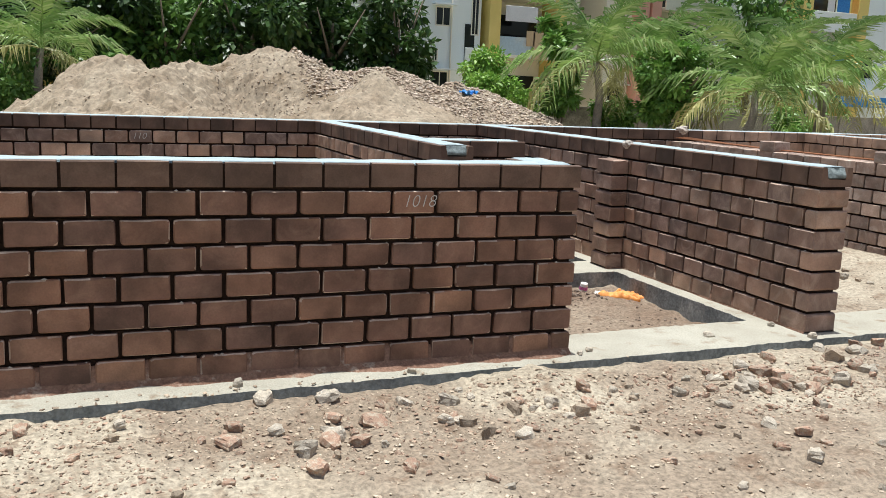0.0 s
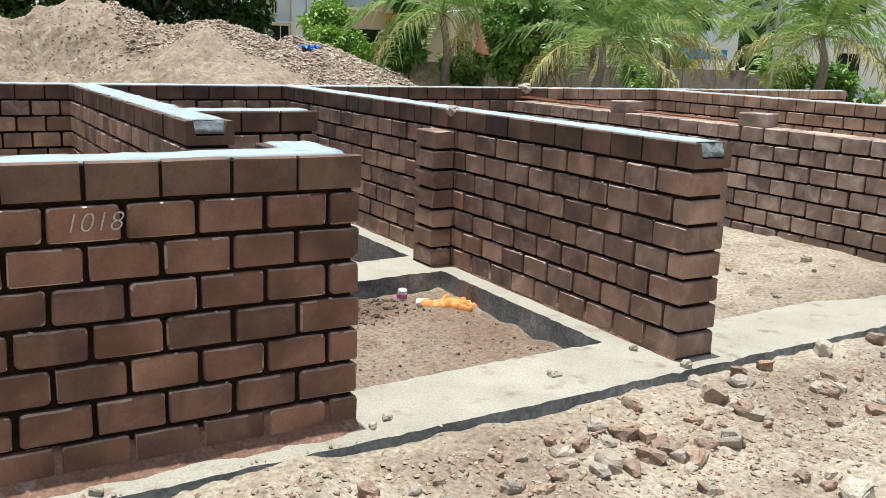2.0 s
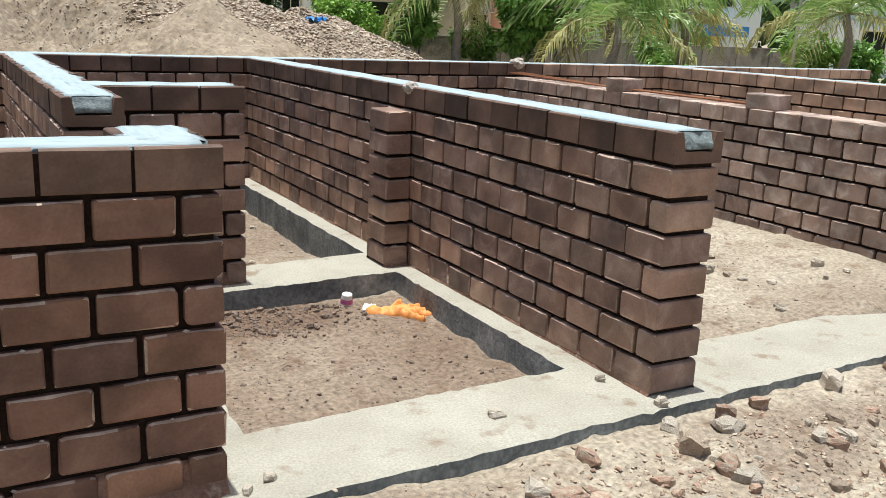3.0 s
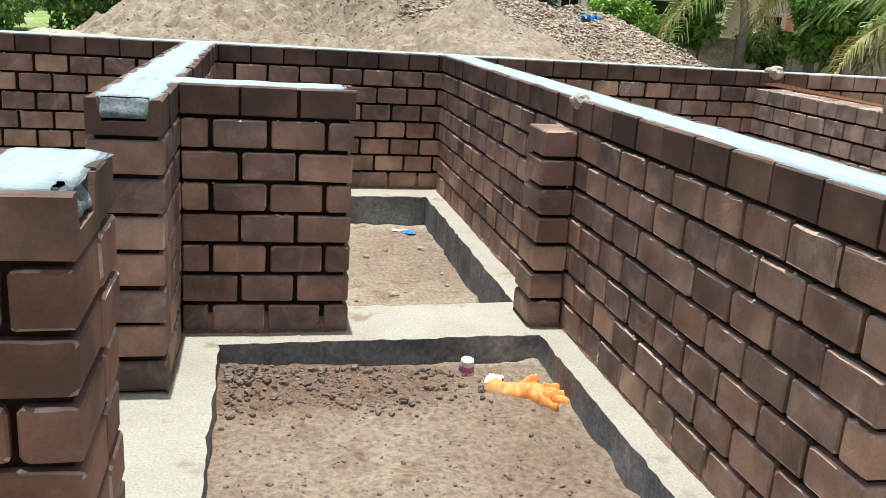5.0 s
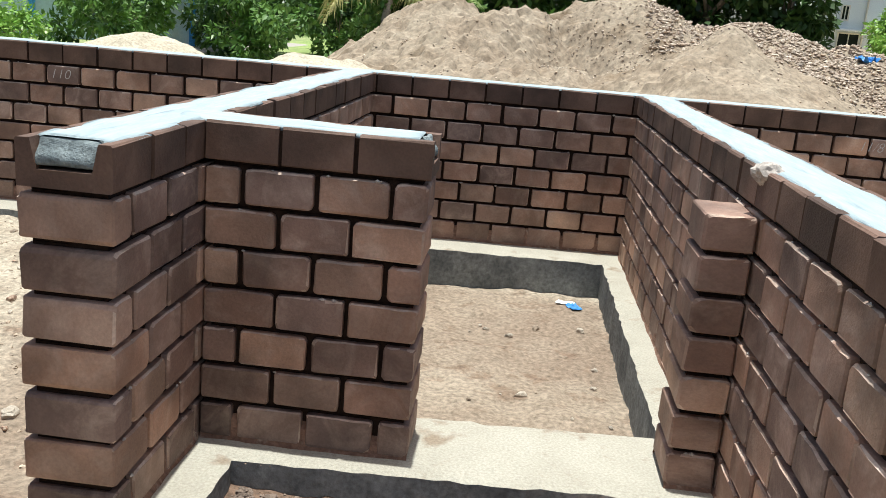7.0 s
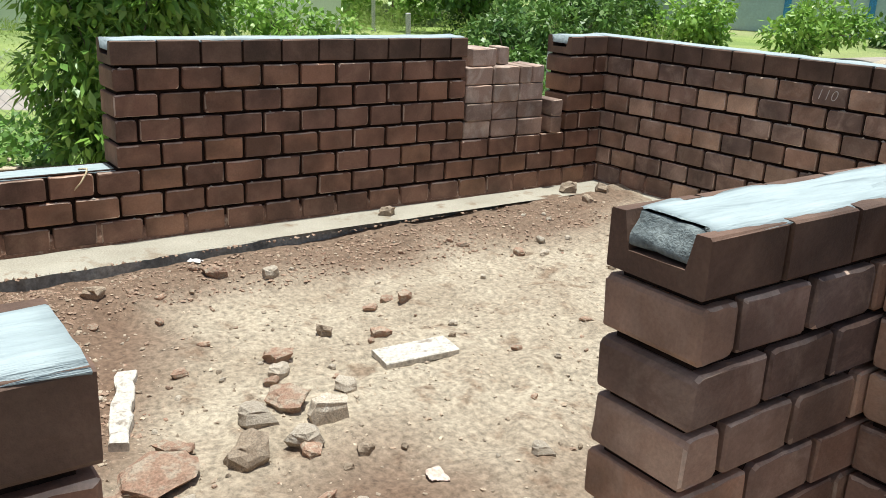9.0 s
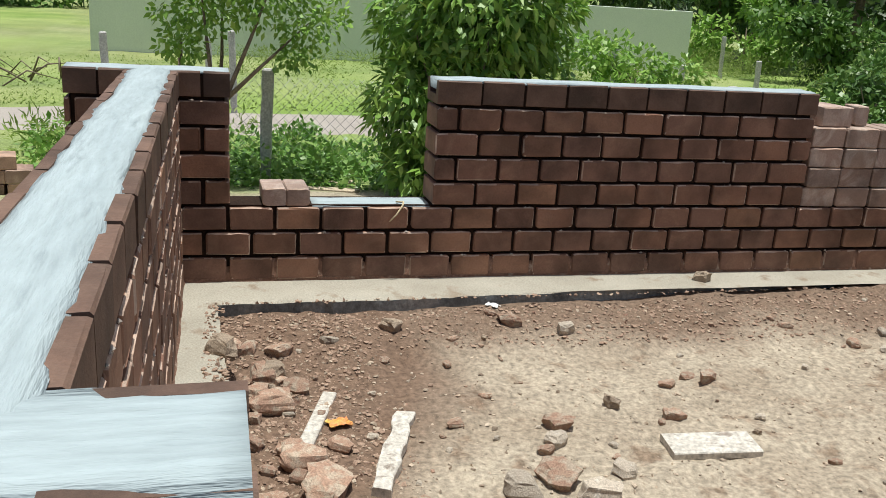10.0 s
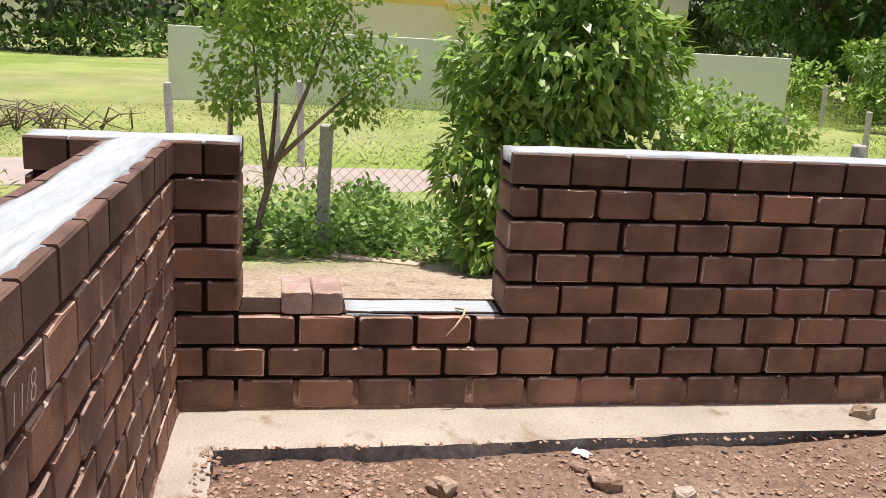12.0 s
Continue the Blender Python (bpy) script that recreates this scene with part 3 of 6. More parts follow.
def channel_mesh(length, material, seed):
    """U-shaped block for the top course, its trough along x."""
    r = random.Random(seed)
    h, w, iw, ib = COURSE - JOINT + 0.005, THICK / 2, THICK / 2 - 0.034, THICK / 2 - 0.05
    prof = [(-w + 0.004, 0), (w - 0.004, 0), (w, 0.005), (w, h - 0.005), (w - 0.005, h), (iw, h), (ib, h - 0.07), (-ib, h - 0.07), (-iw, h), (-w + 0.005, h), (-w, h - 0.005), (-w, 0.005)]
    vs = [(sx * length / 2, y + r.uniform(-1, 1) * 0.0015, z + r.uniform(-1, 1) * 0.0015) for sx in (-1, 1) for y, z in prof]
    n = len(prof)
    fs = [(i, (i + 1) % n, n + (i + 1) % n, n + i) for i in range(n)]
    left = [(0, 1, 2, 3, 4, 5, 6, 7, 8, 9, 10, 11)]
    fs += [tuple(reversed(left[0])), tuple(i + n for i in left[0])]
    me = mesh_of("channel_block", vs, [f[::-1] for f in fs], material)
    bm = bmesh.new()
    bm.from_mesh(me)
    bmesh.ops.recalc_face_normals(bm, faces=bm.faces)
    bm.to_mesh(me)
    bm.free()
    return me


FULL, HALF = PITCH - JOINT, PITCH / 2 - JOINT
BLOCKS = {key: {True: [block_mesh(FULL, s, mt) for s in range(12)], False: [block_mesh(HALF, 50 + s, mt) for s in range(6)]} for key, mt in (("earth", BRICK), ("dusty", BRICK_G), ("dark", BRICK_DARK))}
CHANNELS = {True: [channel_mesh(FULL + 0.004, CHANNEL, s) for s in range(4)], False: [channel_mesh(HALF + 0.002, CHANNEL, 9 + s) for s in range(3)]}


def cap_mesh(u0, u1, half, z, seed, rough=0.007, ragged=0.024):
    """Trowelled cement along a wall's top, as a closed, slightly uneven strip."""
    nu, nv = max(2, int((u1 - u0) / 0.05)), 6
    vs, fs = [], []
    for i in range(nu + 1):
        u = u0 + (u1 - u0) * i / nu
        for j in range(nv + 1):
            s = -1 + 2 * j / nv
            e = ragged * float(fbm(u * 6, s * 3 + seed, seed, 3)) if j in (0, nv) else 0
            h = rough * float(fbm(u * 8, s * 5 + seed * 3, seed + 5, 3)) + 0.004 * (1 - s * s)
            vs.append((u, s * half + e, z + h - (0.004 if j in (0, nv) else 0)))
    top = len(vs)
    vs += [(a, max(-0.07, min(0.07, b)), z - 0.05) for a, b, c in vs]
    w = nv + 1
    for i in range(nu):
        for j in range(nv):
            a = i * w + j
            fs.append((a, a + w, a + w + 1, a + 1))
        a, b = i * w, i * w + nv
        fs.append((a, a + top, a + w + top, a + w))
        fs.append((b, b + w, b + w + top, b + top))
    for i in (0, nu):
        for j in range(nv):
            a = i * w + j
            q = (a, a + 1, a + 1 + top, a + top)
            fs.append(q if i == 0 else q[::-1])
    return mesh_of("cement_cap", vs, fs, CEMENT_CAP, True)


def wall(name, start, end, label, courses=8, gaps=(), phase=0.0, kind="earth", channel=True, parts_to=None, plugs=(), caps=None, cap_half=0.095, seed=1, whole=False, cap_ext=(0.0, 0.0), pitch=PITCH, smeared=False, wider=(99.0, 1.0)):
    """A wall of blocks on the plinth from start to end (centre line). gaps: (u0, u1, first course left out)."""
    p, q = Vector((*start, 0)), Vector((*end, 0))
    L = (q - p).length
    a = math.atan2(q.y - p.y, q.x - p.x)
    r = random.Random(seed)
    top_k = courses - 1
    w = base(name, label, "wall", Matrix.Translation(p) @ Matrix.Rotation(a, 4, "Z"), kind="structure")

    def runs(k):
        spans = [(0.0, L)]
        for g0, g1, gk in gaps:
            if k >= gk:
                spans = [s for u0, u1 in spans for s in ((u0, min(u1, g0)), (max(u0, g1), u1)) if s[1] - s[0] > 0.03]
        return spans

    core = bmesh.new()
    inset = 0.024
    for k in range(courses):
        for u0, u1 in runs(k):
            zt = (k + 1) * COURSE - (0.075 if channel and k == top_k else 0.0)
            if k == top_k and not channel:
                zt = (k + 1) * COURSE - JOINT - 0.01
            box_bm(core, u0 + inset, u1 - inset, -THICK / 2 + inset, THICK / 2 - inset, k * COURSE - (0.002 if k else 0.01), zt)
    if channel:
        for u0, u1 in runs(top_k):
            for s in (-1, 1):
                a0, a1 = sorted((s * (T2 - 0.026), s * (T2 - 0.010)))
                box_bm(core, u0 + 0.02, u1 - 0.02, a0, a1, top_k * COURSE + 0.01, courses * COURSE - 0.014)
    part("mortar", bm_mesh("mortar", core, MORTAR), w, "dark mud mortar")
    foot_v, foot_f = [], []
    for s in (-1, 1):
        n = max(4, int(L / 0.04))
        for i in range(n + 1):
            u = 0.004 + (L - 0.008) * i / n
            o = len(foot_v)
            bulge, up = 0.010 + 0.016 * float(fbm(u * 9, s * 5 + seed, seed, 3)), 0.09 + 0.05 * float(fbm(u * 5, s * 9 + seed, 3, 3))
            if smeared and s > 0:
                bulge, up = 0.075 + 0.07 * float(fbm(u * 7, seed, seed, 4)), 0.105 + 0.03 * float(fbm(u * 5, 9 + seed, 3, 3))
            foot_v += [(u, s * (T2 - 0.02), up), (u, s * (T2 - 0.005), up - 0.02), (u, s * (T2 - 0.004), 0.03 if smeared and s > 0 else 0.016), (u, s * (T2 + max(bulge, 0.003)), -0.012)]
            if i < n:
                for j in range(3):
                    q = (o + j, o + j + 1, o + j + 5, o + j + 4)
                    foot_f.append(q if s < 0 else q[::-1])
    part("mortar_fillet", mesh_of("mortar_fillet", foot_v, foot_f, MUD, True), w, "brown mud fillet at the wall's foot")
    rest_v, rest_f = [], []
    for k in range(courses):
        off = phase + (k % 2) * pitch / 2
        for u0, u1 in runs(k):
            i0 = math.floor((u0 - off) / pitch)
            marks = [off + i * pitch for i in range(i0, i0 + int((u1 - u0) / pitch) + 3)]
            marks = [q if q < wider[0] else wider[0] + (q - wider[0]) * wider[1] for q in marks]
            cuts = [u0] + [q for q in marks if u0 + 0.035 < q < u1 - 0.035 and not whole] + [u1]
            for c0, c1 in zip(cuts, cuts[1:]):
                ln = c1 - c0 - JOINT + (0.006 if c0 == u0 else 0) + (0.006 if c1 == u1 else 0)
                mid = (c0 + c1) / 2 + (-0.003 if c0 == u0 else 0) + (0.003 if c1 == u1 else 0)
                full = ln > 0.15
                ch = channel and k == top_k
                me = r.choice((CHANNELS if ch else BLOCKS[kind])[full])
                native = (FULL if full else HALF)
                m = (Matrix.Translation((mid + r.uniform(-0.002, 0.002), r.uniform(-0.0035, 0.0035), k * COURSE + JOINT * 0.5 + r.uniform(-0.001, 0.001)))
                     @ Matrix.Rotation(r.uniform(-0.008, 0.008), 4, "Z") @ Matrix.Rotation(r.uniform(-0.006, 0.006), 4, "Y")
                     @ Matrix.Rotation(math.pi if r.random() < 0.5 else 0, 4, "Z") @ Matrix.Diagonal((ln / native, 1, 1, 1)))
                if parts_to is not None and mid > parts_to:
                    o = len(rest_v)
                    rest_v += [tuple(m @ v.co) for v in me.vertices]
                    rest_f += [tuple(i + o for i in f.vertices) for f in me.polygons]
                    continue
                part("channel_block" if ch else "brick", me, w, m=m)
    dab_v, dab_f = [], []
    for _ in range(int(L * 26)):
        k, sd = r.randrange(courses - 1), r.choice((-1, 1))
        u, d = r.uniform(0.05, L - 0.05), r.uniform(0.003, 0.008)
        if not any(u0 < u < u1 for u0, u1 in runs(k + 1)):
            continue
        c, o = Vector((u, sd * (T2 - 0.004), (k + 1) * COURSE - JOINT * 0.4)), len(dab_v)
        dab_v += [c + Vector(q) * d for q in ((r.uniform(1, 2), 0, 0), (0, 1, 0), (-r.uniform(1, 2), 0, 0), (0, -1, 0), (0, 0, 0.9), (0, 0, -0.9))]
        dab_f += [tuple(i + o for i in q) for q in ((0, 1, 4), (1, 2, 4), (2, 3, 4), (3, 0, 4), (1, 0, 5), (2, 1, 5), (3, 2, 5), (0, 3, 5))]
    if dab_v:
        part("mortar_dabs", mesh_of("mortar_dabs", dab_v, dab_f, DAB), w, "small pale crumbs of mortar", kind="stuff")
    if rest_v:
        part("bricks_far", mesh_of("bricks_far", rest_v, rest_f, BRICK if kind == "earth" else BRICK_G), w, kind="stuff")
    if channel:
        z = courses * COURSE - 0.001
        for n, (u0, u1) in enumerate(caps or runs(top_k)):
            e0, e1 = (0.045 if 0 in plugs and n == 0 else 0.004), (0.045 if 1 in plugs else 0.004)
            e0, e1 = e0 - (cap_ext[0] if n == 0 else 0), e1 - cap_ext[1]
            part("cement_cap", cap_mesh(u0 + e0, u1 - e1, cap_half, z, seed + n), w, "white trowelled cement in the channel")
        for e in plugs:
            u = 0.0 if e == 0 else L
            s = 1 if e == 0 else -1
            bm = bmesh.new()
            box_bm(bm, min(u + s * 0.008, u + s * 0.06), max(u + s * 0.008, u + s * 0.06), -0.074, 0.074, z - 0.066, z - 0.001, 0.006, 2)
            bmesh.ops.subdivide_edges(bm, edges=bm.edges, cuts=4, use_grid_fill=True)
            for v in bm.verts:
                v.co.x += 0.014 * float(fbm(v.co.y * 60, v.co.z * 60, seed, 2)) + s * 0.5 * max(0.0, v.co.z - z + 0.045) * (1 if abs(v.co.x - u) < 0.03 else 0)
            part("mortar_plug", bm_mesh("mortar_plug", bm, CEMENT_PLUG, True), w, "rough grey cement filling the channel end")
    return w


W_FRONT = wall("wall_front", (2.68, 4.335), (-0.855, 4.335), "brown earth block wall with a white cement top", seed=2, phase=0.118, pitch=0.224, kind="dark", plugs=(0,), cap_half=0.087, cap_ext=(0, 0.16), smeared=True)
W_RETURN = wall("wall_return", (2.565, 4.453), (2.565, 4.635), "short brown block return at the wall's end", seed=3, kind="dark", whole=True, cap_ext=(0.14, 0), cap_half=0.104)
W_WEST = wall("wall_west", (-0.970, 3.96), (-0.970, 8.958), "brown earth block wall with two window openings", gaps=((0.713, 1.69, 3), (3.81, 4.665, 3)), seed=4, kind="dark", phase=0.036, pitch=0.221, cap_half=0.1)
W_NORTH = wall("wall_north", (-1.086, 9.072), (13.0, 9.908), "long brown earth block wall with a white cement top", seed=5, parts_to=8.6, phase=0.014, pitch=0.2153, wider=(3.89, 1.045))
W_MID = wall("wall_partition", (2.562, 5.625), (2.562, 9.178), "brown earth block wall with a smooth cement top", seed=6, phase=0.11, pitch=0.222, plugs=(0,), cap_half=0.1, cap_ext=(0, 0.16))
W_STUB = wall("wall_door_stub", (2.68, 6.331), (3.346, 6.331), "short brown earth block wall beside the doorway", seed=8, phase=0.112, pitch=0.222, plugs=(1,), cap_half=0.098, cap_ext=(0.1, 0))
W_EAST = wall("wall_east", (4.408, 4.237), (4.408, 9.276), "brown earth block wall ending at the front", seed=9, phase=0.0, pitch=0.223, plugs=(0,), cap_half=0.1, cap_ext=(0, 0.16))
W_PIER = wall("wall_door_pier", (4.135, 6.37), (4.290, 6.37), "low brown block pier beside the doorway", courses=7, channel=False, seed=10, whole=True)
W_G = wall("wall_far_east", (7.04, 4.30), (7.04, 9.42), "dusty brown block wall, one course lower", courses=7, kind="dusty", channel=False, seed=11, pitch=0.224)
W_H = wall("wall_outer_east", (9.22, 4.30), (9.22, 9.55), "dark brown earth block wall", seed=12, parts_to=0.0, pitch=0.224)


# ---- stones and clods ----
def stone_mesh(seed, material, flat=0.55, name="stone"):
    """A broken lump: an uneven many-sided slab with a tilted flat top, undercut sides and chipped edges."""
    r = random.Random(seed)
    bm = bmesh.new()
    n = r.randint(5, 7)
    rings = []
    tilt = (r.uniform(-0.22, 0.22), r.uniform(-0.22, 0.22))
    ang = sorted((k + r.uniform(-0.33, 0.33)) * 2 * math.pi / n for k in range(n))
    rad = [r.uniform(0.72, 1.12) for _ in range(n)]
    for z, s in ((-flat, 0.9), (0.15 * flat, 1.06), (0.72 * flat, 0.94), (flat, 0.66)):
        ring = []
        for a, q in zip(ang, rad):
            k = q * s * r.uniform(0.8, 1.15)
            a = a + r.uniform(-0.2, 0.2)
            x, y = k * math.cos(a), k * 0.74 * math.sin(a)
            ring.append(bm.verts.new((x, y, z + (tilt[0] * x + tilt[1] * y) * (1 if z > 0 else 0.2) + r.uniform(-0.12, 0.12) * flat * 2)))
        rings.append(ring)
    for a, b in zip(rings, rings[1:]):
        for k in range(n):
            bm.faces.new((a[k], a[(k + 1) % n], b[(k + 1) % n], b[k]))
    bm.faces.new(rings[0][::-1]), bm.faces.new(rings[-1])
    bmesh.ops.triangulate(bm, faces=bm.faces)
    bmesh.ops.subdivide_edges(bm, edges=bm.edges, cuts=1, use_grid_fill=True)
    off = Vector((seed * 3.1, 0, 0))
    for v in bm.verts:
        v.co *= 1 + 0.2 * noise.noise(v.co * 1.4 + off) + 0.1 * noise.noise(v.co * 4.0 + off) + 0.05 * noise.noise(v.co * 9.0 + off)
    bmesh.ops.triangulate(bm, faces=bm.faces)
    bmesh.ops.recalc_face_normals(bm, faces=bm.faces)
    return bm_mesh(name, bm, material)


def grain_mesh(seed):
    """A small crumb of few faces."""
    r = random.Random(seed)
    bm = bmesh.new()
    for k in range(9):
        v = Vector((r.gauss(0, 1), r.gauss(0, 1), r.gauss(0, 0.8))).normalized()
        bm.verts.new((v.x * r.uniform(0.7, 1.1), v.y * r.uniform(0.5, 0.9), v.z * 0.6))
    bmesh.ops.convex_hull(bm, input=bm.verts)
    bmesh.ops.delete(bm, geom=[v for v in bm.verts if not v.link_faces], context="VERTS")
    return bm_mesh("crumb", bm, CLOD)


STONES = [stone_mesh(s, STONE, 0.42 + 0.05 * (s % 4)) for s in range(9)]
CHUNKS = [stone_mesh(40 + s, RUBBLE, 0.36 + 0.05 * (s % 4)) for s in range(9)]
CLODS = [stone_mesh(80 + s, CLOD, 0.5) for s in range(6)]
WET_CLODS = [stone_mesh(120 + s, CLOD_WET, 0.55) for s in range(6)]
GRAINS = [grain_mesh(s) for s in range(6)]
SLAB_TOP = 0.0


def on_plinth(x, y):
    y = y - askew(x, y)
    return any(r[0] - 0.02 < x < r[1] + 0.02 and r[2] - 0.02 < y < r[3] + 0.02 for r in PLINTH)


def rest_z(x, y):
    return 0.0 if on_plinth(x, y) else float(ground_z(x, y))


def drop_stone(me, x, y, size, name, label, category, group, turn=0.0, sink=0.35, tip=(0.0, 0.0), squash=1.0):
    ob = new(name, me)
    ob.matrix_basis = (Matrix.Translation((x, y, rest_z(x, y) + size * 0.5 * (0.7 - sink))) @ Matrix.Rotation(turn, 4, "Z")
                       @ Matrix.Rotation(tip[0], 4, "X") @ Matrix.Rotation(tip[1], 4, "Y") @ Matrix.Diagonal((size, size, size * squash, 1)))
    return tagged(ob, label, category, group)


def scatter_stones():
    r = random.Random(21)
    # rubble on the bare ground in front of the walls
    for i in range(260):
        x, y = r.uniform(-0.6, 6.6), r.uniform(1.5, 3.92)
        if r.random() < 0.35:
            x, y = r.gauss(3.2, 1.3), r.gauss(3.75, 0.13)
        if y > 3.93 or (abs(x - 2.2) < 0.12 and y < 2.2):
            y = 3.6
        size = min(0.01 + abs(r.gauss(0, 0.021)), 0.085)
        k = r.random()
        if k < 0.42:
            drop_stone(r.choice(CHUNKS), x, y, size, "brick_fragment", "broken red brick fragment on dry earth", "rubble", "rubble on the bare ground", r.uniform(0, 6.3), 0.3, (r.uniform(-0.3, 0.3), r.uniform(-0.3, 0.3)))
        elif k < 0.72:
            drop_stone(r.choice(STONES), x, y, size * 1.05, "stone", "pale angular stone on dry earth", "stone", "rubble on the bare ground", r.uniform(0, 6.3), 0.35, (r.uniform(-0.3, 0.3), r.uniform(-0.3, 0.3)))
        else:
            drop_stone(r.choice(CLODS), x, y, size * 1.1, "earth_clod", "brown clod of earth on dry earth", "clod", "rubble on the bare ground", r.uniform(0, 6.3), 0.35)
    for i in range(64):
        x, y = (r.uniform(3.0, 6.4), r.uniform(2.7, 3.92)) if i % 5 < 3 else (r.uniform(-0.4, 2.8), r.uniform(2.5, 3.93))
        size = r.uniform(0.018, 0.05) * (1.5 if r.random() < 0.12 else 1.0)
        red = r.random() < 0.5
        drop_stone(r.choice(CHUNKS if red else STONES), x, y, size, "brick_fragment" if red else "stone", "broken red brick fragment on dry earth" if red else "pale angular stone on dry earth", "rubble" if red else "stone", "rubble on the bare ground", r.uniform(0, 6.3), 0.35, (r.uniform(-0.3, 0.3), r.uniform(-0.3, 0.3)))
    front = [(1.02, 3.985, 0.06, 0), (1.29, 3.92, 0.06, 0), (1.015, 3.65, 0.042, 0), (0.81, 3.57, 0.055, 1), (1.09, 3.46, 0.06, 0), (1.32, 3.49, 0.05, 1), (1.22, 3.52, 0.06, 1), (2.34, 3.50, 0.065, 2), (1.875, 3.44, 0.055, 2), (3.60, 3.82, 0.055, 1), (3.56, 3.61, 0.06, 1), (3.72, 3.56, 0.07, 1), (3.66, 3.68, 0.05, 1),
             (1.09, 3.24, 0.055, 1), (3.21, 3.06, 0.05, 1), (1.28, 3.73, 0.045, 1), (0.41, 3.82, 0.03, 0), (2.09, 3.65, 0.045, 2), (3.83, 4.01, 0.05, 1), (4.21, 3.92, 0.075, 2), (4.72, 4.09, 0.05, 1), (4.53, 4.08, 0.055, 1), (4.46, 4.00, 0.065, 0), (3.97, 3.80, 0.04, 1), (3.69, 3.76, 0.06, 1), (3.60, 3.80, 0.06, 1), (5.15, 4.08, 0.06, 0), (5.56, 4.08, 0.07, 1), (4.81, 3.56, 0.05, 1), (4.25, 4.07, 0.05, 0)]
    for x, y, s, k in front:
        drop_stone((STONES, CHUNKS, CLODS)[k][int(x * 97 + y * 31) % 6], x, y, s, ("stone", "brick_fragment", "earth_clod")[k], ("pale angular stone on dry earth", "broken red brick fragment on dry earth", "brown clod of earth on dry earth")[k],
                   ("stone", "rubble", "clod")[k], "rubble on the bare ground", x * 7, 0.2, (0.2 * math.sin(x * 40), 0.2 * math.cos(y * 40)))
    # left room
    for i in range(150):
        x, y = r.uniform(-0.5, 2.1), r.uniform(4.7, 8.5)
        size = min(0.010 + abs(r.gauss(0, 0.015)), 0.05)
        k = r.random()
        if k < 0.4:
            drop_stone(r.choice(CHUNKS), x, y, size, "brick_fragment", "small broken brick fragment on the room's earth", "rubble", "rubble in the large room", r.uniform(0, 6.3))
        else:
            drop_stone(r.choice(STONES if k < 0.75 else CLODS), x, y, size, "stone", "small stone on the room's tan earth", "stone", "rubble in the large room", r.uniform(0, 6.3))
    # brick rubble heaped along the front wall inside
    for i in range(46):
        x, y = r.uniform(-0.45, 1.15), 4.62 + abs(r.gauss(0, 0.17))
        size = r.uniform(0.02, 0.07) * (1.25 if r.random() < 0.2 else 0.8)
        drop_stone(r.choice(CHUNKS + CLODS[:2]), x, y, size, "brick_fragment", "reddish broken brick on damp earth by the wall", "rubble", "rubble by the front wall", r.uniform(0, 6.3), 0.25, (r.uniform(-0.4, 0.4), r.uniform(-0.4, 0.4)))
    big = [(0.577, 5.819, 0.065, 1), (0.70, 5.77, 0.05, 0), (1.004, 5.533, 0.075, 0), (1.106, 5.759, 0.085, 0), (1.22, 5.614, 0.075, 0), (0.953, 5.68, 0.085, 1), (1.29, 5.60, 0.045, 1), (0.75, 5.72, 0.035, 1),
           (1.195, 5.125, 0.13, 1), (1.07, 5.229, 0.055, 1), (1.219, 5.409, 0.085, 2), (0.972, 5.913, 0.05, 0), (0.92, 4.93, 0.10, 1), (0.72, 4.88, 0.08, 1), (1.38, 4.95, 0.11, 1), (0.62, 5.02, 0.05, 1), (0.30, 4.80, 0.09, 1), (0.05, 4.78, 0.075, 1), (-0.15, 4.86, 0.06, 1), (0.15, 4.90, 0.06, 1),
           (-0.307, 5.359, 0.055, 2), (-0.296, 5.912, 0.06, 1), (-0.40, 5.85, 0.035, 1), (-0.206, 6.161, 0.05, 0), (-0.671, 8.54, 0.075, 2), (-0.537, 8.715, 0.075, 2), (-0.72, 7.137, 0.055, 2), (0.327, 6.578, 0.05, 1), (0.25, 6.53, 0.035, 1), (0.47, 6.089, 0.045, 2), (0.587, 6.296, 0.045, 1), (-0.45, 8.5, 0.045, 2)]
    for x, y, s, k in big:
        me = (STONES, CHUNKS, CLODS)[k][int(x * 97 + y * 31) % 6]
        drop_stone(me, x, y, s * 1.05, ("stone", "brick_fragment", "earth_clod")[k], ("pale angular stone on the room's earth", "weathered red brick fragment on the room's earth", "dark clod of earth")[k],
                   ("stone", "rubble", "clod")[k], "rubble in the large room", x * 7, 0.2, squash=0.5 if s > 0.09 else 1.0)
    # clods in the small room and beyond the east wall
    for i in range(170):
        x, y = 2.87 + 1.0 * r.random() ** 1.6, 6.06 - 0.40 * r.random() ** 1.8
        drop_stone(r.choice(WET_CLODS), x, y, r.uniform(0.008, 0.024), "earth_clod", "crumbly brown clod heaped against the plinth", "clod", "clods in the small room", r.uniform(0, 6.3), 0.25)
    for i in range(45):
        x, y = r.uniform(2.85, 4.12), r.uniform(4.75, 5.9)
        drop_stone(r.choice(WET_CLODS), x, y, r.uniform(0.006, 0.016), "earth_clod", "small clod on damp earth", "clod", "clods in the small room", r.uniform(0, 6.3))
    for i in range(60):
        x, y = r.uniform(4.8, 6.55), r.uniform(4.7, 8.2)
        drop_stone(r.choice(CLODS + STONES), x, y, r.uniform(0.012, 0.05), "stone", "dusty stone on the loose earth", "stone", "stones beyond the east wall", r.uniform(0, 6.3))
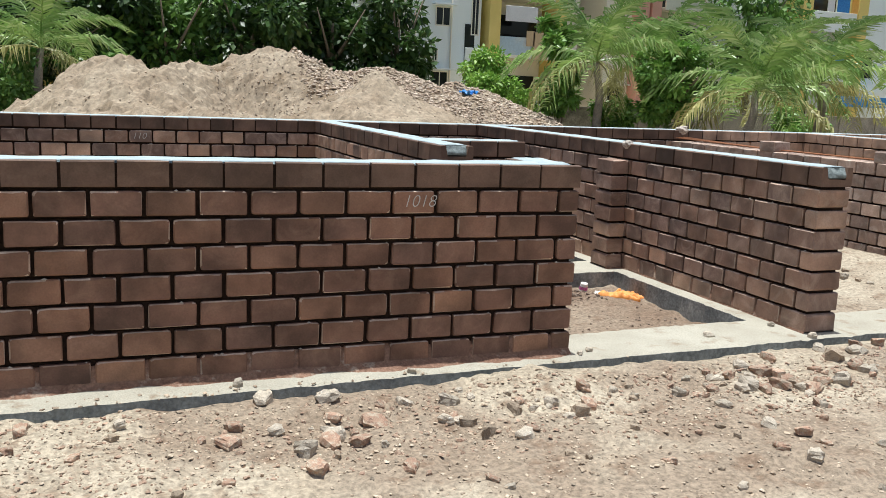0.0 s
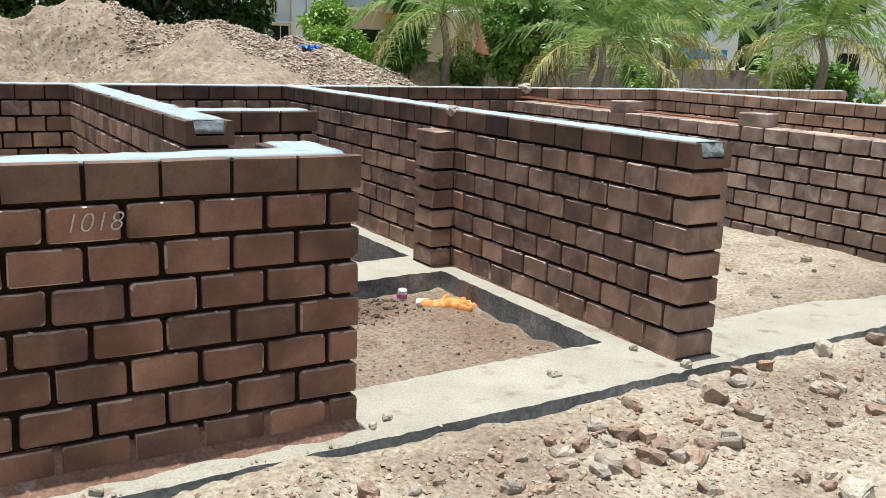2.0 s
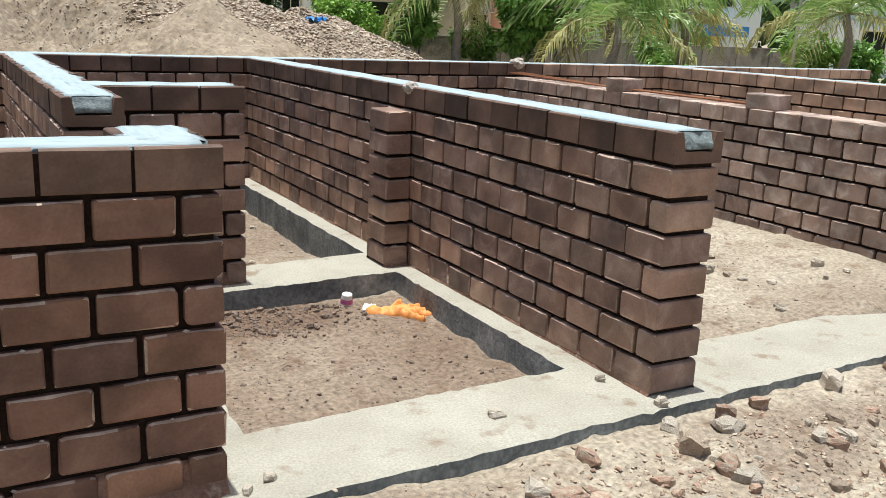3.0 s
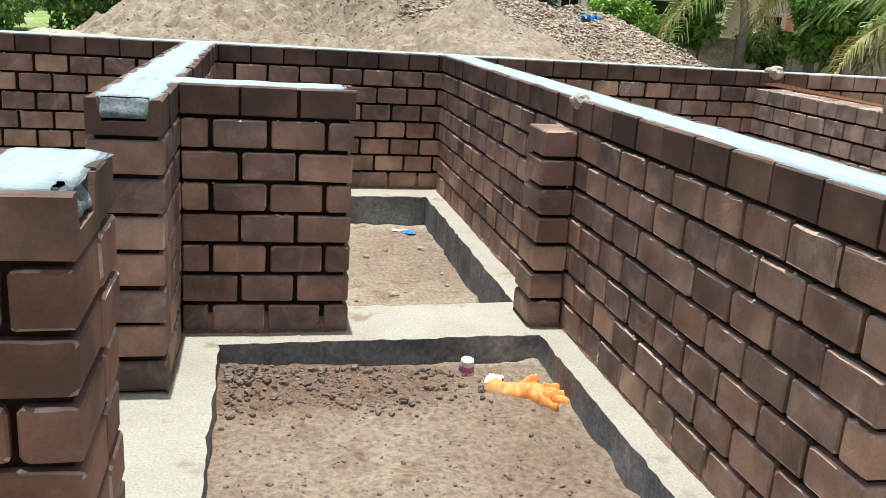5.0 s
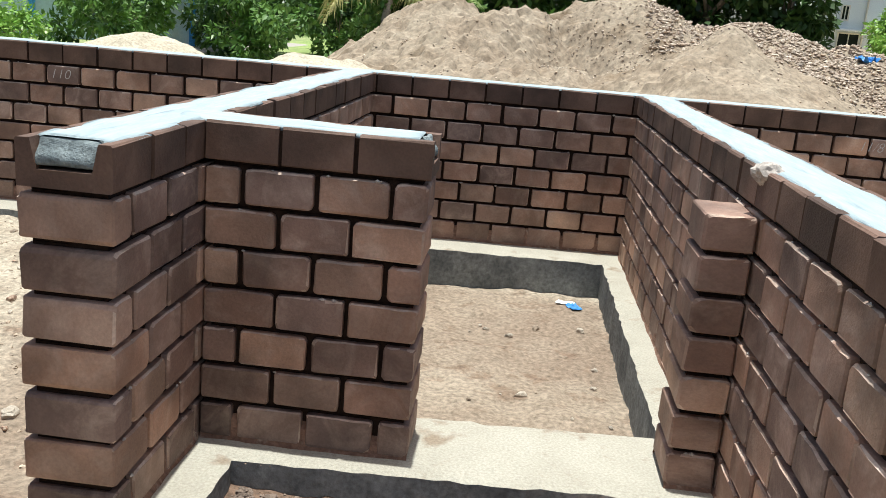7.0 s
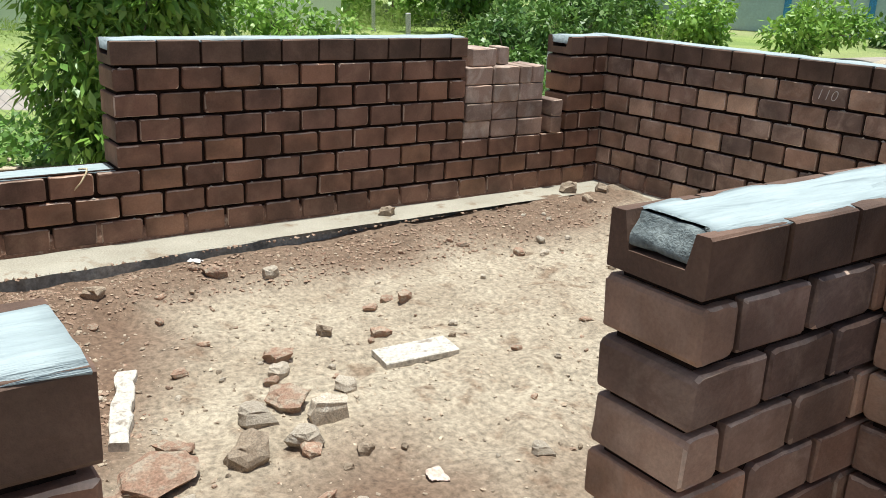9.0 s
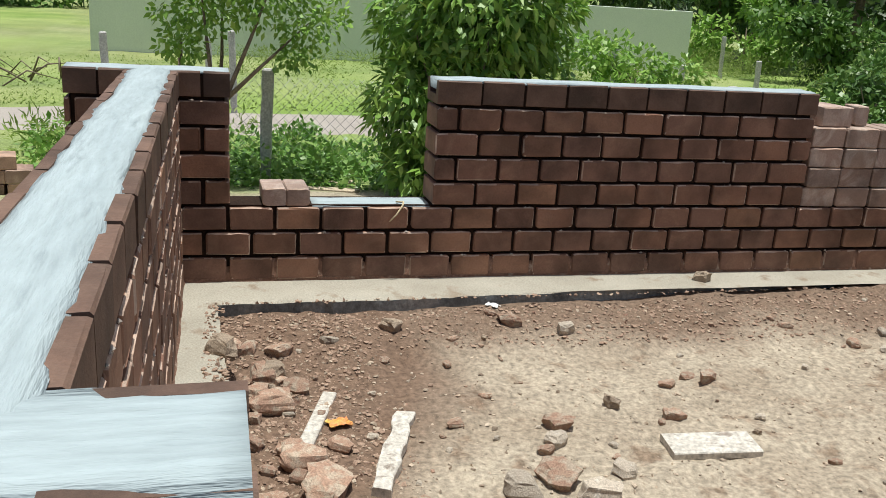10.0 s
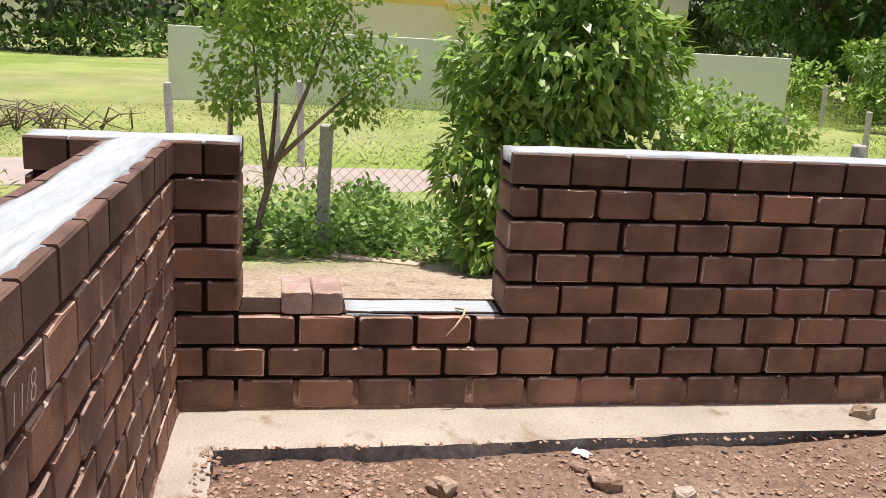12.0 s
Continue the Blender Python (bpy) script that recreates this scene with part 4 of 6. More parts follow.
    for i in range(30):
        x, y = r.uniform(2.9, 4.1), r.uniform(6.7, 8.6)
        drop_stone(r.choice(CLODS + STONES), x, y, r.uniform(0.008, 0.03), "stone", "small stone on ochre earth", "stone", "stones in the back room", r.uniform(0, 6.3))
    for x, y, s in ((3.66, 4.33, 0.036), (2.80, 4.22, 0.03), (0.93, 4.11, 0.035), (1.75, 4.10, 0.028), (2.72, 4.17, 0.025), (4.28, 4.17, 0.03), (4.22, 4.45, 0.025)):
        drop_stone(STONES[int(x * 10) % 8], x, y, s, "cement_lump", "crumb of grey cement on the plinth", "lump", "lumps on the plinth", x * 5, 0.1)


def gravel(name, spans, n, lo, hi, material, label, seed, height=rest_z):
    """Very small stones, as one heap of loose pieces."""
    r = random.Random(seed)
    vs, fs = [], []
    src = [[tuple(v.co) for v in m.vertices] for m in GRAINS]
    faces = [[tuple(f.vertices) for f in m.polygons] for m in GRAINS]
    for i in range(n):
        x0, x1, y0, y1 = r.choice(spans)
        x, y, s, k, a = r.uniform(x0, x1), r.uniform(y0, y1), lo + (hi - lo) * r.random() ** 2.2, r.randrange(6), r.uniform(0, 6.3)
        z = height(x, y) + s * 0.2
        o, c, sn = len(vs), math.cos(a) * s, math.sin(a) * s
        vs += [(x + px * c - py * sn, y + px * sn + py * c, z + pz * s) for px, py, pz in src[k]]
        fs += [tuple(j + o for j in f) for f in faces[k]]
    return tagged(new(name, mesh_of(name, vs, fs, material)), label, "gravel", kind="stuff")


# ---- loose bricks ----
def loose_brick(x, y, z, turn=0.0, half=False, label="loose dusty earth block", group="", dusty=True, tip=0.0, name="brick_block", stretch=(1, 1, 1)):
    me = BLOCKS["dusty" if dusty else "earth"][not half][int(abs(x * 131 + y * 57 + z * 211)) % 4]
    ob = new(name, me)
    ob.matrix_basis = Matrix.Translation((x, y, z)) @ Matrix.Rotation(turn, 4, "Z") @ Matrix.Rotation(tip, 4, "X") @ Matrix.Diagonal((*stretch, 1))
    return tagged(ob, label, "brick", group)


def loose_bricks():
    a90 = math.pi / 2
    # on the sill of the first window
    for y in (4.875, 4.988):
        loose_brick(-0.973, y, 0.372, a90 + 0.03, True, "tan half block resting on the window sill", "half blocks on the sill", stretch=(1.2, 0.95, 0.8))
    # stacked in the second window
    for c, y in enumerate((7.885, 8.10, 8.315)):
        for k in range(4):
            if c == 2 and k == 3:
                for d in (-0.052, 0.052):
                    loose_brick(-0.983, y + d, 0.372 + k * 0.112, a90 + 0.02, True, "pale half block on top of a dry stack", "dry stack in the window")
            else:
                loose_brick(-0.983 + (c * 7 + k * 5) % 3 * 0.006, y, 0.372 + k * 0.112, a90 + ((k * 3 + c) % 5 - 2) * 0.012, False, "pale dusty block in a dry stack", "dry stack in the window")
    loose_brick(-1.003, 7.92, 0.82, a90 + 0.1, False, "pale dusty block on top of a dry stack", "dry stack in the window")
    loose_brick(-1.013, 8.14, 0.82, a90 - 0.15, True, "pale half block on top of a dry stack", "dry stack in the window", stretch=(0.8, 0.6, 1))
    for k in range(2):
        loose_brick(-0.943, 8.52, 0.372 + k * 0.112, a90, True, "brown half block beside the window jamb", "half blocks by the jamb", False)
    loose_brick(7.04, 6.25, 0.862, 0.25, False, "tan loose block lying on the wall top")
    loose_brick(7.03, 7.75, 0.862, a90 + 0.1, False, "broken block crusted with cement on the wall top")
    for i, (x, y, k) in enumerate(((-4.2, 2.9, 0), (-4.22, 3.12, 0), (-4.2, 2.9, 1), (-4.21, 3.1, 1), (-4.2, 2.98, 2), (-4.45, 2.95, 0), (-4.45, 3.15, 0), (-4.44, 3.0, 1))):
        loose_brick(x, y, float(ground_z(x, y)) - 0.01 + k * 0.113, a90 + i * 0.05, False, "brown block in a small pile on the ground", "pile of blocks outside", False)


# ---- boards, litter ----
def board(name, p, q, width, thick, material, label, jag=0.0, seed=1, tilt=0.0):
    """A board lying on the ground from p to q."""
    p, q = Vector(p), Vector(q)
    L, a = (q - p).length, math.atan2(q.y - p.y, q.x - p.x)
    r = random.Random(seed)
    n = 12
    vs, fs = [], []
    for i in range(n + 1):
        u = -L / 2 + L * i / n
        w0, w1 = -width / 2 + jag * r.uniform(-0.3, 1), width / 2 - jag * r.uniform(-0.3, 1)
        t = thick * (1 - (0.3 * r.random() if jag else 0))
        b = 0.004
        vs += [(u, w0, 0), (u, w0, t - b), (u, w0 + b, t), (u, w1 - b, t + (r.uniform(-0.006, 0.004) if jag else 0)), (u, w1, t - b), (u, w1, 0)]
    for i in range(n):
        for j in range(6):
            fs.append((i * 6 + j, (i + 1) * 6 + j, (i + 1) * 6 + (j + 1) % 6, i * 6 + (j + 1) % 6))
    fs += [tuple(range(6)), tuple(n * 6 + j for j in range(6))[::-1]]
    me = mesh_of(name, vs, [f[::-1] for f in fs], material)
    c = (p + q) / 2
    z0, z1 = float(ground_z(p.x, p.y)), float(ground_z(q.x, q.y))
    ob = new(name, me)
    ob.matrix_basis = Matrix.Translation((c.x, c.y, (z0 + z1) / 2 - 0.002)) @ Matrix.Rotation(a, 4, "Z") @ Matrix.Rotation(-math.atan2(z1 - z0, L), 4, "Y") @ Matrix.Rotation(tilt, 4, "X")
    return tagged(ob, label, "board")


def glove(x, y):
    """A limp rubber glove lying flat: fingers and cuff as one crumpled sheet with thickness."""
    segs = [((-0.13, 0.0), (0.03, 0.0), 0.05), ((0.02, -0.04), (0.11, -0.11), 0.017), ((0.04, -0.02), (0.155, -0.05), 0.018), ((0.05, 0.01), (0.165, 0.012), 0.018), ((0.04, 0.03), (0.14, 0.075), 0.017), ((-0.03, 0.04), (0.03, 0.125), 0.019)]
    n, m, st = 74, 60, 0.0048
    X, Y = np.meshgrid((np.arange(n) - 34) * st, (np.arange(m) - m / 2) * st)
    d = np.full(X.shape, 1.0)
    for (ax, ay), (bx, by), r in segs:
        t = np.clip(((X - ax) * (bx - ax) + (Y - ay) * (by - ay)) / ((bx - ax) ** 2 + (by - ay) ** 2), 0, 1)
        d = np.minimum(d, np.hypot(X - ax - t * (bx - ax), Y - ay - t * (by - ay)) - r)
    Z = 0.006 + 0.03 * np.clip(-d / 0.02, 0, 1) ** 0.5 + 0.035 * np.clip(-d / 0.03, 0, 1) * (0.4 + fbm(X * 24, Y * 24, 5, 3)) + 0.008 * fbm(X * 60, Y * 60, 8, 2)
    ok = d < 0
    cells = [(i, j) for j in range(m - 1) for i in range(n - 1) if ok[j, i] and ok[j, i + 1] and ok[j + 1, i] and ok[j + 1, i + 1]]
    ids, vs, fs = {}, [], []

    def v(i, j, top):
        if (i, j, top) not in ids:
            ids[i, j, top] = len(vs)
            vs.append((X[j, i], Y[j, i], Z[j, i] if top else 0.0))
        return ids[i, j, top]

    have = set(cells)
    for i, j in cells:
        fs.append((v(i, j, 1), v(i + 1, j, 1), v(i + 1, j + 1, 1), v(i, j + 1, 1)))
        for (a, b), (p, q) in (((-1, 0), ((0, 1), (0, 0))), ((1, 0), ((1, 0), (1, 1))), ((0, -1), ((0, 0), (1, 0))), ((0, 1), ((1, 1), (0, 1)))):
            if (i + a, j + b) not in have:
                fs.append((v(i + p[0], j + p[1], 0), v(i + q[0], j + q[1], 0), v(i + q[0], j + q[1], 1), v(i + p[0], j + p[1], 1)))
    ob = new("rubber_glove", mesh_of("rubber_glove", vs, fs, GLOVE, True))
    ob.matrix_basis = Matrix.Translation((x, y, float(ground_z(x, y)) - 0.002)) @ Matrix.Rotation(-0.3, 4, "Z")
    return tagged(ob, "crumpled orange rubber work glove lying on damp earth", "glove")


def cup(x, y):
    z = float(ground_z(x, y))
    ob = base("paper_cup", "small white paper cup with a pink print, upside down", "cup", Matrix.Translation((x, y, z)) @ Matrix.Rotation(0.18, 4, "X"))
    n, prof = 20, [(0.033, 0.0), (0.035, 0.002), (0.034, 0.005), (0.031, 0.03), (0.027, 0.058), (0.0265, 0.062), (0.024, 0.062), (0.024, 0.057), (0.0, 0.057)]
    vs = [(r * math.cos(2 * math.pi * k / n), r * math.sin(2 * math.pi * k / n), h) for r, h in prof for k in range(n)]
    fs = [(i * n + k, i * n + (k + 1) % n, (i + 1) * n + (k + 1) % n, (i + 1) * n + k) for i in range(len(prof) - 1) for k in range(n)]
    part("cup_wall", mesh_of("cup_wall", vs, fs, PAPER, True), ob)
    band = [(0.0332, 0.012), (0.0305, 0.038)]
    vs = [(r * math.cos(2 * math.pi * k / n) * 1.012, r * math.sin(2 * math.pi * k / n) * 1.012, h) for r, h in band for k in range(n)]
    part("printed_band", mesh_of("printed_band", vs, [(k, (k + 1) % n, n + (k + 1) % n, n + k) for k in range(n)], PINK, True), ob, "pink printed band")


def scrap(name, x, y, size, material, label, category, seed, lift=0.012, thick=0.003):
    """A crumpled sheet."""
    n = 9
    vs, fs = [], []
    for i in range(n):
        for j in range(n):
            u, v = (i / (n - 1) - 0.5) * size, (j / (n - 1) - 0.5) * size * 0.7
            k = 1 + 0.35 * float(fbm(u * 40, v * 40, seed, 2))
            vs.append((u * k, v * k, lift * (0.5 + float(fbm(u * 60 + 9, v * 60, seed + 3, 3)))))
    for i in range(n - 1):
        for j in range(n - 1):
            a = i * n + j
            fs.append((a, a + n, a + n + 1, a + 1))
    o = len(vs)
    vs += [(a, b, c - thick) for a, b, c in vs]
    fs += [tuple(k + o for k in f[::-1]) for f in fs]
    ob = new(name, mesh_of(name, vs, fs, material))
    ob.matrix_basis = Matrix.Translation((x, y, rest_z(x, y) + 0.006)) @ Matrix.Rotation(seed, 4, "Z")
    return tagged(ob, label, category)


def chalk(text, parent, u, side, z, size, shear=0.25, flip=False, hang=0.0):
    """Chalked figures on a wall, in the wall's own axes."""
    cu = bpy.data.curves.new("chalk", "FONT")
    cu.body, cu.size, cu.shear, cu.align_x, cu.offset = text, size, shear, "CENTER", -0.0016
    tmp = bpy.data.objects.new("chalk", cu)
    scene.collection.objects.link(tmp)
    me = bpy.data.meshes.new_from_object(tmp.evaluated_get(bpy.context.evaluated_depsgraph_get()))
    bpy.data.objects.remove(tmp)
    me.materials.clear()
    me.materials.append(CHALK)
    turn = Matrix.Rotation(0 if side < 0 else math.pi, 4, "Z") @ Matrix.Rotation(math.pi / 2, 4, "X") @ Matrix.Rotation(hang, 4, "Z")
    part("chalk_writing", me, parent, "white chalk figures " + text.replace("/", " "), Matrix.Translation((u, side * (T2 + 0.008), z)) @ turn)


def litter():
    board("board", (0.80, 6.155), (0.845, 6.475), 0.15, 0.026, WOOD_PALE, "whitewashed short board on the room's earth", seed=3)
    board("rotten_board", (0.97, 5.09), (0.43, 5.275), 0.075, 0.042, WOOD_PALE, "whitish splintered rotten board on the earth", jag=0.011, seed=5)
    board("lath", (0.64, 4.885), (0.20, 5.025), 0.055, 0.018, WOOD_PALE, "thin grey lath lying by the front wall", seed=7)
    board("plank", (-4.93, 5.08), (-4.31, 5.82), 0.12, 0.03, WOOD_TAN, "pale sawn plank lying among weeds", seed=8)
    board("plank", (-5.10, 5.17), (-5.2, 5.92), 0.12, 0.03, WOOD_TAN, "pale sawn plank lying among weeds", seed=9)
    glove(4.035, 5.85)
    cup(3.826, 6.045)
    scrap("paper_scrap", 3.93, 5.985, 0.09, PAPER, "crumpled white paper scrap by the plinth", "litter", 1)
    scrap("plastic_scrap", 4.01, 8.70, 0.1, BLUE, "crumpled blue plastic scrap on the earth", "litter", 2)
    scrap("paper_scrap", 3.97, 8.83, 0.11, PAPER, "dirty white scrap by the wall", "litter", 3)
    scrap("paper_scrap", -0.52, 5.90, 0.07, PAPER, "white scrap on damp earth", "litter", 4)
    scrap("plastic_wrapper", 0.46, 5.03, 0.09, mat("yellow_wrapper", (0.7, 0.5, 0.12), (0.75, 0.2, 0.1), 30.0, 0.5, 0.0), "torn yellow and red wrapper by a lath", "litter", 5)
    scrap("paper_scrap", 1.59, 5.88, 0.08, mat("pink_paper", (0.6, 0.45, 0.38), (0.68, 0.55, 0.48), 30.0, 0.8, 0.0), "faded pinkish paper scrap on damp earth", "litter", 6)
    # steel rods and cement lumps on the far walls
    for k in range(4):
        o = k * 0.035
        me = tubes_mesh("steel_rod", [([(6.97 + o, 9.40, 0.905 + 0.004 * k), (7.0 + o, 8.4, 0.892), (7.02 + o * 0.6, 7.95, 0.885), (7.06 + o, 6.4, 0.884)], [0.005] * 4)], RUST, 6)
        tagged(new("steel_rod", me), "thin rusty steel rod lying on the wall top", "rod", "steel rods")
    for x, y, z, s in ((7.10, 9.47, 0.985, 0.075), (4.31, 6.31, 0.975, 0.05)):
        bm = bmesh.new()
        bmesh.ops.create_icosphere(bm, subdivisions=3, radius=s)
        for v in bm.verts:
            k = 1 + 0.35 * noise.noise(v.co * 22) + 0.2 * noise.noise(v.co * 60)
            v.co = Vector((v.co.x * k, v.co.y * k, v.co.z * k * 0.7))
        ob = new("cement_lump", bm_mesh("cement_lump", bm, DAB, False))
        ob.location = (x, y, z + 0.012)
        tagged(ob, "rough pale cement lump stuck on the wall", "lump")
    # twine on the sill
    me = tubes_mesh("twine", [([(-0.913, 5.48, 0.384), (-0.873, 5.51, 0.392), (-0.845, 5.50, 0.378), (-0.838, 5.47, 0.335), (-0.835, 5.435, 0.30)], [0.004, 0.005, 0.005, 0.004, 0.003])], ROPE, 6)
    tagged(new("twine", me), "piece of straw twine hanging over the sill", "twine")
    # cement spread on the sill, under the half blocks a bed of mud
    sill = W_WEST
    part("sill_cement", cap_mesh(1.10, 1.685, 0.098, 0.374, 61, 0.004), sill, "pale cement spread on the window sill")
    chalk("1018", W_FRONT, 2.68 - 1.80, 1, 0.79, 0.085)
    chalk("11/8", W_NORTH, 5.73 + 1.09, -1, 0.79, 0.085)
    chalk("110", W_NORTH, 0.74 + 1.09, -1, 0.79, 0.085)
    chalk("11/8", W_FRONT, 2.68 - 0.93, -1, 0.79, 0.08, 0.2)


# ---- heaps of soil ----
def heap(name, x0, x1, y0, y1, fn, step, material, label, category="mound"):
    xs, ys = np.arange(x0, x1 + step, step), np.arange(y0, y1 + step, step)
    X, Y = np.meshgrid(xs, ys)
    Z = fn(X, Y)
    nx = len(xs)
    v = np.stack([X, Y, Z], -1).reshape(-1, 3)
    i = (np.arange(len(ys) - 1)[:, None] * nx + np.arange(nx - 1)[None, :]).ravel()
    return tagged(new(name, mesh_of(name, v, np.stack([i, i + 1, i + nx + 1, i + nx], 1), material, False)), label, category)


def big_mound(x, y):
    def hill(cx, cy, rx, ry, h, p=1.0):
        d = np.sqrt(((x - cx) / rx) ** 2 + ((y - cy) / ry) ** 2)
        return h * np.clip(1 - d ** p, 0, None)
    g = np.asarray(lay(x, y))
    z = np.maximum.reduce([hill(3.4, 31.5, 5.0, 6.0, 2.5, 1.35), hill(6.5, 33.2, 5.6, 7.0, 3.2, 1.3), hill(10.2, 33.6, 6.4, 6.5, 2.6, 1.35),
                           hill(13.8, 33.6, 5.6, 6.0, 1.95, 1.3), hill(8.6, 28.0, 4.4, 4.0, 2.15, 1.1), hill(1.3, 31.8, 4.4, 5.5, 2.45, 1.3)])
    bite = 1.7 * np.exp(-(((x - 5.2) / 1.6) ** 2 + ((y - 29.6) / 1.3) ** 2)) + 0.5 * np.exp(-(((x - 3.6) / 0.9) ** 2 + ((y - 28.8) / 1.0) ** 2))
    z = np.maximum(z - bite, 0)
    z = z + np.minimum(z, 0.6) * (0.55 * fbm(x * 0.8, y * 0.8, 91, 5) + 0.3 * fbm(x * 3.2, y * 3.2, 95, 3) * (0.5 + sstep(11.0, 4.0, x)))
    return g - 0.15 + z


def sand_heap(x, y):
    g = np.asarray(lay(x, y))
    d = np.sqrt(((x + 5.3) / 2.6) ** 2 + ((y - 24.0) / 2.4) ** 2)
    d2 = np.sqrt(((x + 1.6) / 3.2) ** 2 + ((y - 25.5) / 2.0) ** 2)
    z = np.maximum(1.12 * np.clip(1 - d ** 1.5, 0, None), 0.62 * np.clip(1 - d2 ** 1.4, 0, None))
    return g - 0.08 + z + np.minimum(z, 0.3) * (0.5 * fbm(x * 1.5, y * 1.5, 33, 4) + 0.2 * fbm(x * 5, y * 5, 35, 2))


def heaps():
    heap("soil_mound", -4.5, 22.0, 24.0, 41.0, big_mound, 0.12, MOUND_SOIL, "large heap of dug brown earth and rubble")
    heap("sand_mound", -8.2, 2.0, 21.4, 27.8, sand_heap, 0.12, SAND, "low heap of pale sand behind the wall")
    hz = lambda x, y: float(big_mound(np.array(x), np.array(y)))
    gravel("mound_rubble", [(9.5, 19.5, 28.5, 35), (13.0, 19.0, 28.5, 34), (7, 13, 29.5, 34)], 15000, 0.025, 0.12, MOUND_RUBBLE, "pale broken rubble over the earth heap", 5, hz)
    gravel("mound_clods", [(-3, 12, 25.5, 34), (4, 9, 27.5, 32)], 5000, 0.012, 0.055, MOUND_RUBBLE, "clods over the earth heap", 6, hz)
    ob = scrap("plastic_bag", 13.97, 32.7, 0.7, BLUE, "blue plastic bag on the rubble heap", "litter", 8, 0.25)
    ob.location.z = hz(13.97, 32.7) + 0.05


# ---- plants ----
def plant(name, x, y, blobs, n, ln, wd, material, label, category, stems=(), bark=BARK, seed=1, droop=0.3, gaps=0.35, shell=0.5, group="", sides=7):
    """A bush or tree: stems as (points, radii) and a crown of leaves, all from the foot at x, y."""
    rng = np.random.default_rng(seed)
    ob = base(name, label, category, Matrix.Translation((x, y, float(ground_z(x, y)) - 0.02)), group)
    if stems:
        for k, run in enumerate(stems):
            part("trunk" if k == 0 else "limb", tubes_mesh("trunk", [run], bark, sides), ob)
    part("crown", leaf_mesh("crown", material, rng, blobs, n, ln, wd, droop=droop, gaps=gaps, shell=shell), ob)
    return ob


def limbs(r, height, spread, n, r0):
    """A trunk that forks into n limbs."""
    fork = height * 0.4
    out = [([(0, 0, -0.1), (0.03 * height, 0.01, fork * 0.5), (0.0, 0.03 * height, fork), (0.02, 0.02, height * 0.75)], [r0, r0 * 0.8, r0 * 0.65, r0 * 0.25])]
    for k in range(n):
        a = 2 * math.pi * (k + r.random() * 0.6) / n
        e = spread * r.uniform(0.6, 1.0)
        out.append(([(0, 0.03 * height, fork * r.uniform(0.8, 1.15)), (e * 0.35 * math.cos(a), e * 0.35 * math.sin(a), height * 0.58), (e * math.cos(a), e * math.sin(a), height * r.uniform(0.7, 0.95))], [r0 * 0.45, r0 * 0.3, r0 * 0.09]))
    return out


def crown(r, height, spread, n, low=0.35):
    out = []
    for k in range(n):
        a, e, h = r.uniform(0, 6.3), spread * r.random() ** 0.6, height * r.uniform(low, 0.95)
        s = spread * r.uniform(0.28, 0.5)
        out.append((e * math.cos(a), e * math.sin(a), h, s, s, s * r.uniform(0.6, 0.85)))
    return out


def frond_mesh(seed, length, material):
    """One feather leaf of a palm: an arching rib with narrow hanging leaflets, thinned in places."""
    r = random.Random(seed)
    n = 14
    bend = r.uniform(0.55, 0.8)
    rib = [(length * (i / n) * (1 - 0.22 * (i / n) ** 2), 0.1 * length * (i / n) ** 2 * r.choice((-1, 1)) * 0.3, length * (0.34 * (i / n) - bend * (i / n) ** 2)) for i in range(n + 1)]
    vs, fs = tube(rib, [0.032 * (1 - 0.85 * i / n) for i in range(n + 1)], 4)
    m = 52
    for i in range(5, m):
        f = i / m
        k = min(int(f * n), n - 1)
        p = Vector(rib[k]).lerp(Vector(rib[k + 1]), f * n - k)
        ll = length * 0.27 * math.sin(math.pi * (0.14 + 0.82 * f)) ** 0.6
        for s in (-1, 1):
            if r.random() < 0.1:
                continue
            l2 = ll * r.uniform(0.7, 1.15)
            d = Vector((0.55 + r.uniform(-0.15, 0.15), s * 0.8, -0.15 + r.uniform(-0.35, 0.3))).normalized()
            q = p + d * l2 * 0.5
            e = p + d * l2 * 0.85 + Vector((r.uniform(-0.05, 0.05), 0, -0.5 * l2))
            w = Vector((0.022, 0, 0.008)) * (length / 2.6)
            o = len(vs)
            vs += [p - w * 0.6, p + w * 0.6, q + w, e, q - w]
            fs += [(o, o + 1, o + 2, o + 4), (o + 4, o + 2, o + 3)]
    return mesh_of("frond", vs, fs, material)


FRONDS = [frond_mesh(s, 3.3, LEAF_PALM) for s in range(3)] + [frond_mesh(9, 3.0, LEAF_DRY)]


def palm(x, y, height, label, seed, count=24, size=1.0):
    r = random.Random(seed)
    ob = base("coconut_palm", label, "palm", Matrix.Translation((x, y, float(ground_z(x, y)) - 0.05)), "coconut palms")
    lean = r.uniform(-0.3, 0.3)
    pts = [(lean * (i / 8) ** 2, 0.1 * math.sin(i), height * i / 8) for i in range(9)]
    part("trunk", tubes_mesh("trunk", [(pts, [0.2 - 0.09 * i / 8 + 0.015 * (i % 2) for i in range(9)])], PALM_BARK, 10), ob)
    top = Vector(pts[-1])
    for k in range(count):
        a = 2.4 * k + r.uniform(-0.2, 0.2)
        up = 1.25 - 1.75 * k / count + r.uniform(-0.12, 0.12)
        me = FRONDS[3] if k > count - 5 else FRONDS[k % 3]
        part("frond", me, ob, "dry yellowing frond" if k > count - 5 else "", Matrix.Translation(top) @ Matrix.Rotation(a, 4, "Z") @ Matrix.Rotation(-up, 4, "Y") @ Matrix.Diagonal((size, size, size, 1)))


